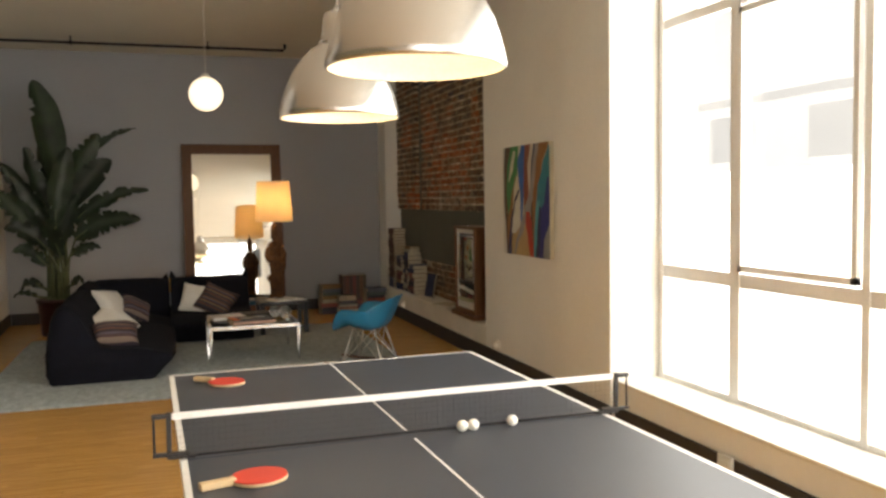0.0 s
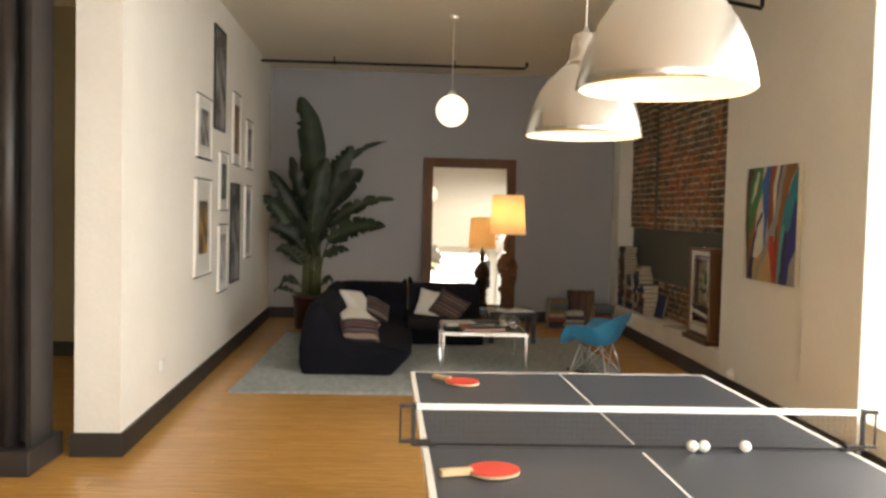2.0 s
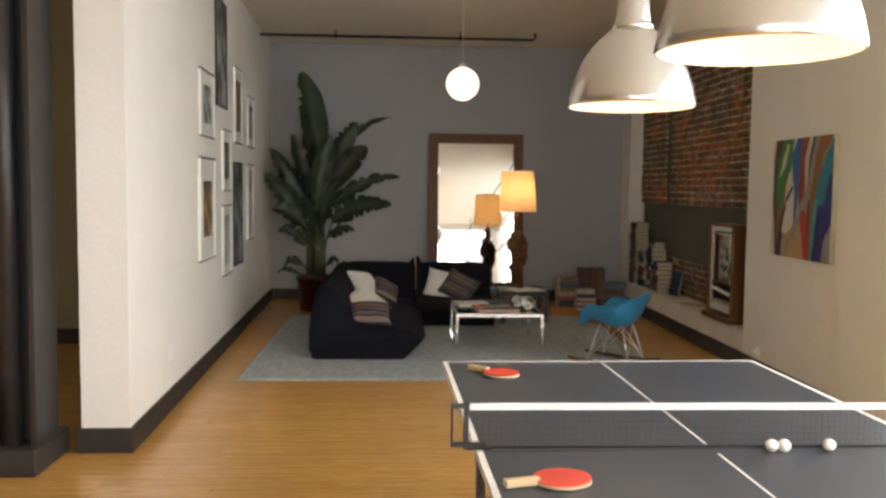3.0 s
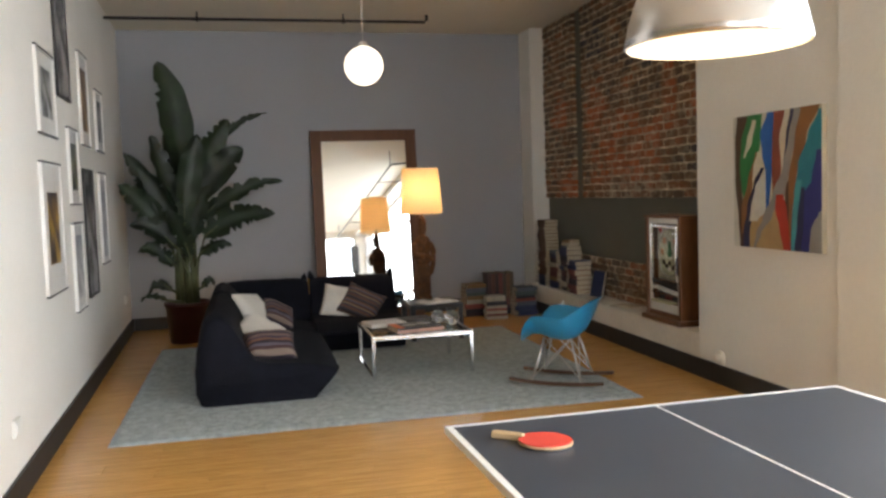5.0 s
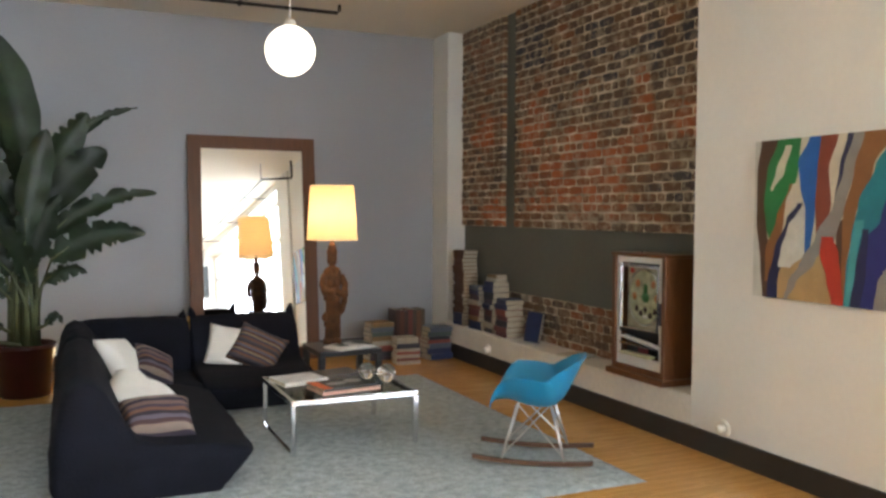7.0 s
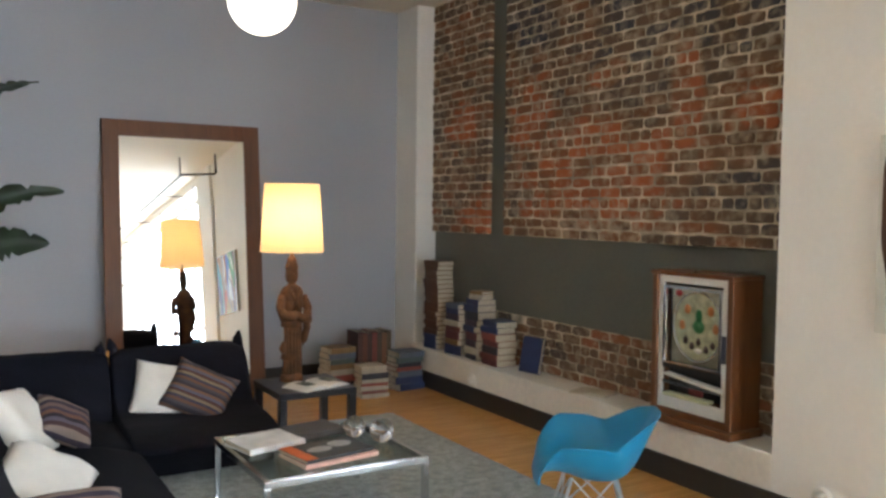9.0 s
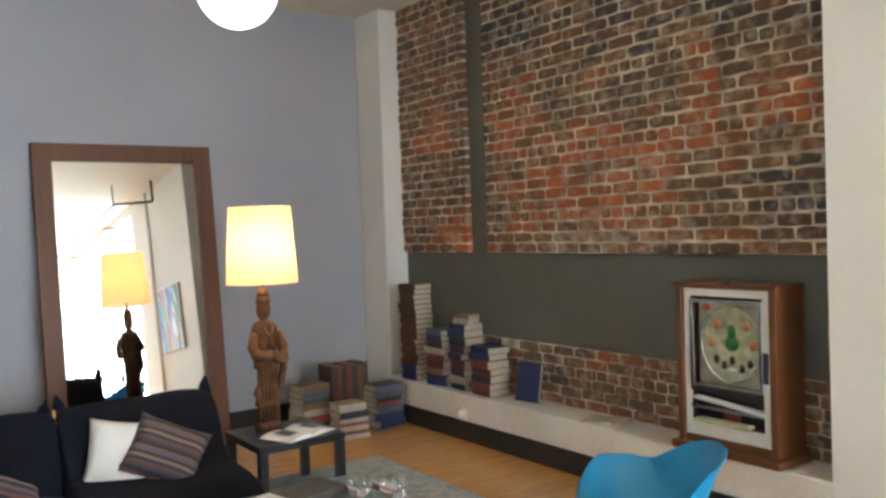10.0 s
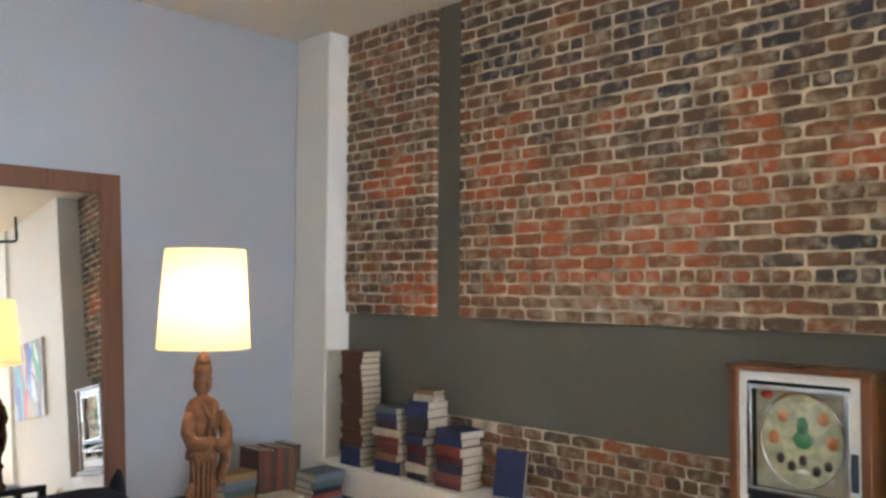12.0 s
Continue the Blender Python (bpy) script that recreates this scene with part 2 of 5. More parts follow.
M_TABLEGLASS = glass_mat("smoky_table_glass", (0.70, 0.74, 0.71), 0.02, 0.14)
M_BLUE = mat("blue_moulded_shell", (0.02, 0.22, 0.42), 0.38, vary=0.05, bump=0.1, bump_scale=300, coat=0.15)
M_WIRE = mat("zinc_wire", (0.62, 0.62, 0.60), 0.3, 0.9)
M_ROCKER = wood_mat("rocker_walnut", (0.07, 0.035, 0.02), (0.13, 0.065, 0.035), 0.45)
M_BLACK = mat("black_lacquer", (0.012, 0.011, 0.012), 0.35, vary=0.2)
M_IRON = mat("black_iron_pipe", (0.025, 0.022, 0.02), 0.5, 0.6, vary=0.3, bump=0.2)
M_STEEL = mat("dark_painted_steel", (0.035, 0.031, 0.031), 0.4, 0.1, vary=0.2, bump=0.15)
M_FRAMEWOOD = wood_mat("mirror_frame_oak", (0.100, 0.036, 0.009), (0.135, 0.052, 0.014), 0.55, (9, 9, 1.0))
M_CABWOOD = wood_mat("cabinet_walnut_veneer", (0.105, 0.040, 0.012), (0.155, 0.062, 0.020), 0.4, (9, 9, 1.0))
M_MIRROR = mat("silvered_glass", (0.93, 0.94, 0.93), 0.015, 1.0, vary=0.0, fine=0.0)
M_STATUE = mat("carved_weathered_wood", (0.115, 0.045, 0.012), 0.75, vary=0.55, scale=12, bump=0.8, bump_scale=50)
M_SHADE = glow("lit_linen_shade", (1.0, 0.62, 0.28), 0.04, (0.88, 0.74, 0.52))
sn, sl = M_SHADE.node_tree.nodes, M_SHADE.node_tree.links
s_tr, s_mix = sn.new("ShaderNodeBsdfTranslucent"), sn.new("ShaderNodeMixShader")
s_tr.inputs[0].default_value = (0.93, 0.69, 0.39, 1)
s_mix.inputs[0].default_value = 0.6
sl.new(sn["Principled BSDF"].outputs[0], s_mix.inputs[1])
sl.new(s_tr.outputs[0], s_mix.inputs[2])
sl.new(s_mix.outputs[0], sn["Material Output"].inputs[0])
M_GLOBE = glow("lit_opal_globe", (1.0, 0.86, 0.66), 2.6)
M_PENDANT = mat("spun_aluminium", (0.72, 0.72, 0.72), 0.24, 0.95, vary=0.01, scale=4, fine=0.0)
M_PENDIN = mat("white_enamel", (0.86, 0.82, 0.72), 0.6, vary=0.02)
M_BULB = glow("lit_bulb", (1.0, 0.75, 0.42), 14.0)
M_CABLE = mat("white_cable", (0.65, 0.62, 0.56), 0.6)
M_TT = mat("table_tennis_slate_paint", (0.048, 0.056, 0.072), 0.42, vary=0.08, scale=2, bump=0.04, bump_scale=300)
M_LINE = mat("white_line_paint", (0.80, 0.80, 0.79), 0.5, vary=0.04)
M_RED = mat("red_rubber", (0.62, 0.055, 0.035), 0.65, vary=0.06, bump=0.2, bump_scale=500)
M_PALE = wood_mat("pale_handle_wood", (0.50, 0.36, 0.20), (0.66, 0.50, 0.31), 0.5)
M_BALL = mat("white_celluloid", (0.85, 0.84, 0.78), 0.35, vary=0.02)
M_LEAF = mat("leaf_green", (0.012, 0.023, 0.008), 0.5, vary=0.5, scale=5, bump=0.2, bump_scale=40, random_tint=0.35)
M_STEM = mat("stem_green", (0.075, 0.085, 0.034), 0.55, vary=0.3, scale=8)
M_POT = mat("oxblood_glazed_pot", (0.055, 0.012, 0.011), 0.35, vary=0.2, scale=6)
M_SOIL = mat("potting_soil", (0.04, 0.027, 0.018), 1.0, vary=0.4, scale=30, bump=1.0)
M_PAPER = mat("page_edges", (0.50, 0.44, 0.33), 0.9, vary=0.12, scale=20, fine=0.1)
M_WHITEPAPER = mat("white_paper", (0.78, 0.77, 0.74), 0.7, vary=0.03)
M_FRAMEW = mat("white_frame", (0.80, 0.78, 0.74), 0.45, vary=0.03)
M_FRAMEK = mat("black_frame", (0.018, 0.016, 0.016), 0.4, vary=0.1)
M_MAT = mat("passepartout", (0.76, 0.75, 0.72), 0.9, vary=0.02)
M_WINFRAME = mat("window_frame_paint", (0.80, 0.79, 0.77), 0.5, vary=0.05)
M_ENAMEL = mat("white_metal_panel", (0.72, 0.72, 0.68), 0.35, vary=0.05)
M_GROUND = mat("street_ground", (0.25, 0.25, 0.25), 0.9, vary=0.1, scale=0.5)

# ---- builders ----


def put(name, bm, material, parent=None, smooth=False):
    me = bpy.data.meshes.new(name)
    bmesh.ops.recalc_face_normals(bm, faces=bm.faces)
    bm.to_mesh(me)
    bm.free()
    for mm in material if isinstance(material, (list, tuple)) else (material,):
        me.materials.append(mm)
    if smooth:
        for p in me.polygons:
            p.use_smooth = True
    ob = new(name, me)
    if parent:
        ob.parent = parent
    return ob


def part(name, bm, material, parent, label="", smooth=False):
    ob = put(name, bm, material, parent, smooth)
    return tagged(ob, label) if label else ob


def thing(name, m, label, category, group="", kind=""):
    ob = new(name)
    ob.matrix_basis = m
    return tagged(ob, label, category, group, kind)


def box(bm, x0, x1, y0, y1, z0, z1, bevel=0.0, m=None):
    vs = bmesh.ops.create_cube(bm, size=1)["verts"]
    for v in vs:
        v.co = Vector(((x0 + x1) / 2 + v.co.x * (x1 - x0), (y0 + y1) / 2 + v.co.y * (y1 - y0), (z0 + z1) / 2 + v.co.z * (z1 - z0)))
    es = {e for v in vs for e in v.link_edges}
    if m is not None:
        bmesh.ops.transform(bm, matrix=m, verts=vs)
    if bevel:
        bmesh.ops.bevel(bm, geom=list(es), offset=bevel, segments=2, affect="EDGES", profile=0.5)
    return bm


def boxes(*args, bevel=0.0):
    bm = bmesh.new()
    for a in args:
        box(bm, *a, bevel=bevel)
    return bm


def tube(bm, pts, r, n=10, cap=True):
    """A round bar along points; r is one radius or one for each point."""
    pts = [Vector(p) for p in pts]
    rs = r if isinstance(r, (list, tuple)) else [r] * len(pts)
    rings = []
    for i, p in enumerate(pts):
        d = (pts[min(i + 1, len(pts) - 1)] - pts[max(i - 1, 0)]).normalized()
        a = d.cross(Vector((0, 0, 1)) if abs(d.z) < 0.95 else Vector((1, 0, 0))).normalized()
        b = d.cross(a)
        rings.append([bm.verts.new(p + rs[i] * (math.cos(t) * a + math.sin(t) * b)) for t in (2 * math.pi * k / n for k in range(n))])
    for q, s in zip(rings, rings[1:]):
        for k in range(n):
            bm.faces.new((q[k], q[(k + 1) % n], s[(k + 1) % n], s[k]))
    if cap:
        bm.faces.new(rings[0][::-1])
        bm.faces.new(rings[-1])
    return bm


def turned(bm, prof, n=40, sx=1.0, sy=1.0, c=(0, 0), cap=False):
    """A shape turned round z from (radius, height) pairs."""
    rings = []
    for r, z in prof:
        rings.append([bm.verts.new((c[0] + sx * r * math.cos(t), c[1] + sy * r * math.sin(t), z)) for t in (2 * math.pi * k / n for k in range(n))])
    for q, s in zip(rings, rings[1:]):
        for k in range(n):
            bm.faces.new((q[k], q[(k + 1) % n], s[(k + 1) % n], s[k]))
    if cap:
        bm.faces.new(rings[0][::-1])
        bm.faces.new(rings[-1])
    return bm


def wall(name, bm, material, label, category="wall"):
    return tagged(put(name, bm, material), label, category, kind="structure")


# ---- structure ----
CEIL = 3.56
# the partition runs slightly askew
SKEW = pose(-1.712, 5.63, 0, 0, 0, 1.8)
bm = boxes((-0.28, 0, 0, 7.1, 0, CEIL))
bm.transform(SKEW)
wall("wall_left", bm, M_WHITE, "white plastered partition wall hung with framed pictures")
wall("wall_far", boxes((-2.4, 3.6, 12.5, 12.7, 0, CEIL)), M_GREY, "lilac-grey painted end wall behind the sofa")
bm = boxes((3.02, 3.6, 12.08, 12.5, 0, CEIL), bevel=0.012)
wall("wall_pilaster", bm, M_WHITE, "white plastered corner pilaster beside the brick")
# the right-hand wall: solid by the painting, a niche above a ledge behind the books
wall("wall_right", boxes((2.95, 3.6, 6.3, 7.96, 0, CEIL)), M_WHITE, "white plastered wall around the abstract painting")
wall("wall_pier", boxes((2.91, 3.6, 5.5, 6.3, 0, CEIL), bevel=0.008), M_WHITE, "cream plastered pier beside the tall window")
wall("wall_niche", boxes((3.24, 3.6, 7.96, 12.08, 0.35, CEIL)), M_OLIVE, "olive-grey painted back of a brick-lined niche")
wall("ledge", boxes((2.95, 3.6, 7.96, 12.08, 0, 0.35), bevel=0.01), M_LEDGE, "white painted low ledge carrying books and a pinball cabinet", "ledge")
wall("wall_window_apron", boxes((2.95, 3.5, -3.5, 5.5, 0, 0.30)), M_WHITE, "low cream wall under the tall window")
wall("wall_window_head", boxes((2.95, 3.5, -3.5, 5.5, 3.42, CEIL)), M_WHITE, "plastered strip above the tall window")
wall("wall_rear", boxes((-6.2, -1.2, -3.7, -3.5, 0, CEIL), (3.0, 3.5, -3.7, -3.5, 0, CEIL), (-1.2, 3.0, -3.7, -3.5, 0, 0.35), (-1.2, 3.0, -3.7, -3.5, 3.4, CEIL)), M_WHITE, "white plastered rear wall around a large window")
wall("wall_side_room", boxes((-6.4, -6.2, -3.7, 9.3, 0, CEIL)), M_DARKWALL, "ochre wall of the unlit side room")
wall("wall_side_room_end", boxes((-6.2, -2.0, 9.1, 9.3, 0, CEIL)), M_DARKWALL, "ochre end wall of the unlit side room")
wall("ceiling", boxes((-6.4, 3.6, -3.7, 12.7, CEIL, CEIL + 0.2)), M_CEIL, "plain cream painted ceiling", "ceiling")
wall("floor_base", boxes((-6.4, 3.6, -3.7, 12.7, -0.25, -0.006)), M_GAP, "dark subfloor between the wooden strips", "floor")


def baseboard(x0, x1, y0, y1, h=0.15):
    wall("baseboard", boxes((x0, x1, y0, y1, 0, h), bevel=0.004), M_BASE, "dark brown painted baseboard", "baseboard")


bm = boxes((0, 0.02, -0.02, 6.9, 0, 0.15), bevel=0.004)
bm.transform(SKEW)
wall("baseboard", bm, M_BASE, "dark brown painted baseboard", "baseboard")
baseboard(-2.02, -1.70, 5.61, 5.63)
baseboard(-1.90, 3.02, 12.48, 12.5)
baseboard(2.93, 2.95, 6.3, 12.08)
baseboard(2.89, 2.91, 5.48, 6.3)
baseboard(2.93, 2.95, -3.5, 5.48)
baseboard(-6.2, -2.0, 9.08, 9.1)

# tall steel window in the right-hand wall
bm = bmesh.new()
for y in (5.46, 4.68, 3.69, 2.7, 1.7, 0.7, -0.3, -1.3, -2.3, -3.46):
    w = 0.045 if y in (4.68, 2.7, 0.7, -1.3) else 0.025
    box(bm, 3.28, 3.36, y - w, y + w, 0.30, 3.42)
for z, w in ((0.325, 0.03), (1.06, 0.04), (2.70, 0.03), (3.39, 0.03)):
    box(bm, 3.285, 3.355, -3.5, 5.5, z - w, z + w)
win = thing("window_1", pose(0, 0, 0), "tall pale steel-framed window flooding the room with daylight", "window", kind="structure")
part("window_frame", bm, M_WINFRAME, win)
bm = bmesh.new()
for y0, y1 in ((3.72, 4.62), (1.74, 2.64)):
    for a in ((y0, y0 + 0.035, 1.12, 2.64), (y1 - 0.035, y1, 1.12, 2.64), (y0, y1, 1.12, 1.155), (y0, y1, 2.605, 2.64)):
        box(bm, 3.25, 3.28, *a)
part("casement", bm, M_WINFRAME, win)
for y0, y1 in ((4.70, 5.44), (3.71, 4.66), (2.72, 3.67), (1.72, 2.68), (0.72, 1.68), (-0.28, 0.68), (-1.28, -0.32), (-2.28, -1.32), (-3.44, -2.32)):
    for z0, z1 in ((0.35, 1.02), (1.10, 2.67), (2.73, 3.36)):
        p = part("pane", boxes((3.317, 3.323, y0, y1, z0, z1)), M_GLASS, win)
        p.visible_shadow = False
part("window_sill", boxes((2.94, 3.28, -3.5, 5.5, 0.302, 0.325), bevel=0.005), M_LEDGE, win)
win2 = thing("window_2", pose(0, 0, 0), "large white-framed window in the rear wall", "window", kind="structure")
bm = bmesh.new()
for x in (-1.17, 0.2, 1.6, 2.97):
    box(bm, x - 0.03, x + 0.03, -3.64, -3.56, 0.35, 3.4)
for z in (0.38, 1.2, 2.6, 3.37):
    box(bm, -1.2, 3.0, -3.63, -3.57, z - 0.03, z + 0.03)
part("window_frame", bm, M_WINFRAME, win2)

# the street outside
wall("ground", boxes((-60, 120, -120, 120, -4.4, -4.3)), M_GROUND, "grey street below the windows", "ground")
# emission put into backdrop and building so they read as blown-out daylight
M_SELFLIT = glow("self_lit_backdrop_white", (1.0, 1.0, 1.0), 6.0, (0.8, 0.8, 0.8))
M_SELFLITWALL = glow("self_lit_pale_facade", (0.97, 0.99, 1.0), 1.5, (0.7, 0.7, 0.7))
M_SELFLITBAND = glow("self_lit_facade_dimmer", (0.97, 0.98, 1.0), 1.05, (0.6, 0.6, 0.6))
wall("backdrop", boxes((30, 30.5, -60, 90, -4.3, 40), (-60, 29, -40.5, -40, -4.3, 40)), M_SELFLIT, "self-lit white backdrop standing in for overcast sky beyond the street", "backdrop")
# the building glows by itself; its ledge line and windows only glow less
fac = thing("facade_building", pose(13, 0, -4.3), "pale building across the street, self-lit to look overexposed", "building")
part("upper_storey", boxes((0, 6, 9, 24, 6.4, 10.4)), M_SELFLITWALL, fac)
part("ledge_line", boxes((-0.2, 0, 9, 24, 7.9, 8.1)), M_SELFLITBAND, fac)
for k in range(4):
    part("window", boxes((-0.06, 0.0, 9.8 + 3.4 * k, 11.6 + 3.4 * k, 6.6, 7.7)), M_SELFLITBAND, fac)
part("ground_storey", boxes((0.1, 6, 9, 24, 0, 6.4)), M_SELFLIT, fac)

# pale socket on the apron and painted-over caps on the walls
def socket(loc, rz):
    t = thing("wall_socket", pose(*loc, 0, 0, rz), "small cream power socket on the baseboard", "socket")
    part("plate", boxes((-0.06, 0.06, -0.02, 0, -0.045, 0.045), bevel=0.004), M_ENAMEL, t)
    part("face", boxes((-0.045, 0.045, -0.026, -0.02, -0.03, 0.03), bevel=0.002), M_ENAMEL, t)


socket((2.93, 4.27, 0.12), -90)
socket((-1.742, 6.6, 0.40), 90)
socket((-1.908, 11.9, 0.45), 90)
for y in (7.65, 10.93):
    t = thing("pipe_cap", pose(2.95, y, 0.20, 0, -90, 0), "white painted round pipe cap on the ledge front", "pipe cap", "caps along the ledge")
    bm = bmesh.new()
    turned(bm, [(0.0, 0.05), (0.025, 0.048), (0.032, 0.038), (0.032, 0.0)], 20)
    part("cap", bm, M_LEDGE, t, smooth=True)
    bm = bmesh.new()
    turned(bm, [(0.04, 0.014), (0.058, 0.012), (0.06, 0.0)], 20)
    part("flange", bm, M_LEDGE, t, smooth=True)

# ---- table tennis corner ----


def tennis_table():
    t = thing("table_tennis_table", pose(0.880, 3.27, 0, 0, 0, 1.5), "slate-grey table tennis table with white lines on the wooden floor", "table")
    for s, nm in ((-1, 0), (1, 1)):
        y0, y1 = (-1.37, -0.003) if s < 0 else (0.003, 1.37)
        part("tabletop_half", boxes((-0.7625, 0.7625, y0, y1, 0.738, 0.76), bevel=0.003), M_TT, t)
        part("apron", boxes((-0.72, 0.72, y0 + 0.04, y1 - 0.04, 0.69, 0.738)), M_BLACK, t)
        part("edge_line", boxes((-0.7625, 0.7625, s * 1.36 - 0.01, s * 1.36 + 0.01, 0.7602, 0.7608)), M_LINE, t)
        for x in (-0.7525, 0.7525):
            part("side_line", boxes((x - 0.0105, x + 0.0105, y0, y1, 0.7604, 0.761)), M_LINE, t)
            part("edge_trim", boxes((x + math.copysign(0.0102, x) - 0.001, x + math.copysign(0.0102, x) + 0.001, y0, y1, 0.737, 0.761)), M_LINE, t)
        part("centre_line", boxes((-0.004, 0.004, y0 + (0.05 if s > 0 else 0), y1 - (0.05 if s < 0 else 0), 0.7602, 0.7608)), M_LINE, t)
        for x in (-0.62, 0.62):
            bm = bmesh.new()
            box(bm, x - 0.02, x + 0.02, s * 1.0 - 0.02, s * 1.0 + 0.02, 0.03, 0.69, bevel=0.003)
            part("leg", bm, M_STEEL, t)
            bm = bmesh.new()
            turned(bm, [(0.0, 0.0), (0.028, 0.0), (0.03, 0.03), (0.0, 0.035)], 14)
            bm.transform(Matrix.Translation((x, s * 1.0, 0)))
            part("foot", bm, M_BLACK, t)
            part("brace", tube(bmesh.new(), [(x, s * 1.0, 0.25), (x, s * 0.45, 0.69)], 0.011, 8), M_STEEL, t)
        part("stretcher", boxes((-0.60, 0.60, s * 1.0 - 0.012, s * 1.0 + 0.012, 0.20, 0.23)), M_STEEL, t)


def net():
    t = thing("table_tennis_net", pose(0.885, 3.27, 0.76), "sagging dark net with a white tape clamped across the table", "net")
    part("top_tape", boxes((-0.79, 0.79, -0.004, 0.004, 0.128, 0.150), bevel=0.002), M_LINE, t)
    part("bottom_cord", boxes((-0.79, 0.79, -0.003, 0.003, 0.004, 0.012)), M_BLACK, t)
    bm = bmesh.new()
    # every thread of the mesh is modelled
    for i in range(80):
        x = -0.785 + i * 0.02
        box(bm, x - 0.0002, x + 0.0002, -0.0002, 0.0002, 0.012, 0.128)
    for j in range(5):
        z = 0.03 + j * 0.02
        box(bm, -0.79, 0.79, -0.0002, 0.0002, z - 0.0002, z + 0.0002)
    tagged(part("mesh", bm, M_BLACK, t), kind="stuff")
    for s in (-1, 1):
        x = s * 0.80
        post = part("post", boxes((x - 0.008, x + 0.008, -0.006, 0.006, 0.002, 0.152), bevel=0.002), M_BLACK, t, "black steel net post")
        part("top_arm", boxes((min(x, s * 0.79), max(x, s * 0.79) + 0.0, -0.012, 0.012, 0.128, 0.150)), M_BLACK, post)
        part("bottom_arm", boxes((min(x, s * 0.72), max(x, s * 0.72), -0.012, 0.012, 0.002, 0.012)), M_BLACK, post)
        part("clamp_bar", boxes((min(s * 0.85, s * 0.74), max(s * 0.85, s * 0.74), -0.012, 0.012, 0.0125, 0.022)), M_BLACK, post)
        part("clamp_screw", tube(bmesh.new(), [(s * 0.845, 0, 0.013), (s * 0.845, 0, 0.148)], 0.004, 8), M_BLACK, post)
        part("clamp_top", boxes((min(x, s * 0.85), max(x, s * 0.85), -0.01, 0.01, 0.135, 0.148)), M_BLACK, post)


def paddle(x, y, rz):
    t = thing("paddle", pose(x, y, 0.761, 0, 0, rz), "red rubber table tennis bat with a pale handle", "paddle", "bats on the table")
    bm = bmesh.new()
    ring = []
    for k in range(40):
        a = 2 * math.pi * k / 40
        ring.append((0.085 * math.cos(a) * (1.0 if math.cos(a) > 0 else 0.97), 0.075 * math.sin(a)))

    def disc(z0, z1, s):
        b = bmesh.new()
        lo = [b.verts.new((p[0] * s, p[1] * s, z0)) for p in ring]
        hi = [b.verts.new((p[0] * s, p[1] * s, z1)) for p in ring]
        b.faces.new(lo[::-1])
        b.faces.new(hi)
        for k in range(40):
            b.faces.new((lo[k], lo[(k + 1) % 40], hi[(k + 1) % 40], hi[k]))
        return b
    bm.free()
    part("blade", disc(0.004, 0.012, 1.0), M_PALE, t)
    part("rubber", disc(0.012, 0.016, 0.985), M_RED, t)
    part("rubber", disc(0.0, 0.004, 0.985), M_BLACK, t)
    b = boxes((-0.175, -0.07, -0.013, 0.013, 0.001, 0.024), bevel=0.005)
    for v in b.verts:
        if v.co.x < -0.15:
            v.co.y *= 1.25
    part("handle", b, M_PALE, t)


tennis_table()
net()
paddle(0.335, 2.97, 14)
paddle(0.325, 4.33, -42)
for x, y in ((1.06, 3.235), (1.101, 3.235), (1.25, 3.24)):
    bm = bmesh.new()
    bmesh.ops.create_uvsphere(bm, u_segments=20, v_segments=12, radius=0.02)
    tagged(put("table_tennis_ball", bm, M_BALL, smooth=True), "white table tennis ball resting against the net", "ball", "balls by the net").matrix_basis = pose(x, y, 0.781)


def pendant(x, y, zr):
    t = thing("pendant_lamp", pose(x, y, zr), "large spun-metal dome pendant lamp lit above the table", "lamp", "pendants over the table")
    prof = [(0.262, 0.0), (0.266, 0.004), (0.262, 0.03), (0.251, 0.08), (0.231, 0.14), (0.202, 0.20), (0.164, 0.255), (0.120, 0.300), (0.076, 0.328), (0.055, 0.335)]
    part("shade", turned(bmesh.new(), prof, 56), M_PENDANT, t, smooth=True)
    part("lining", turned(bmesh.new(), [(max(r - 0.004, 0.0), z) for r, z in prof] + [(0.0, 0.333)], 56), M_PENDIN, t, "white enamelled inside", smooth=True)
    part("neck", turned(bmesh.new(), [(0.070, 0.312), (0.084, 0.322), (0.084, 0.338), (0.076, 0.344), (0.074, 0.352), (0.064, 0.440), (0.056, 0.458), (0.034, 0.466), (0.018, 0.470), (0.013, 0.490), (0.0, 0.492)], 32), M_PENDANT, t, smooth=True)
    part("cable", tube(bmesh.new(), [(0, 0, 0.485), (0, 0, CEIL - zr - 0.02)], 0.004, 8), M_CABLE, t)
    part("ceiling_rose", turned(bmesh.new(), [(0.0, CEIL - zr - 0.04), (0.04, CEIL - zr - 0.035), (0.05, CEIL - zr - 0.002)], 24), M_PENDIN, t)
    bm = bmesh.new()
    bmesh.ops.create_uvsphere(bm, u_segments=20, v_segments=12, radius=0.042)
    bm.transform(pose(0, 0, 0.17))
    part("bulb", bm, M_BULB, t, smooth=True)


pendant(0.81, 2.88, 1.955)
pendant(0.84, 4.2, 1.936)

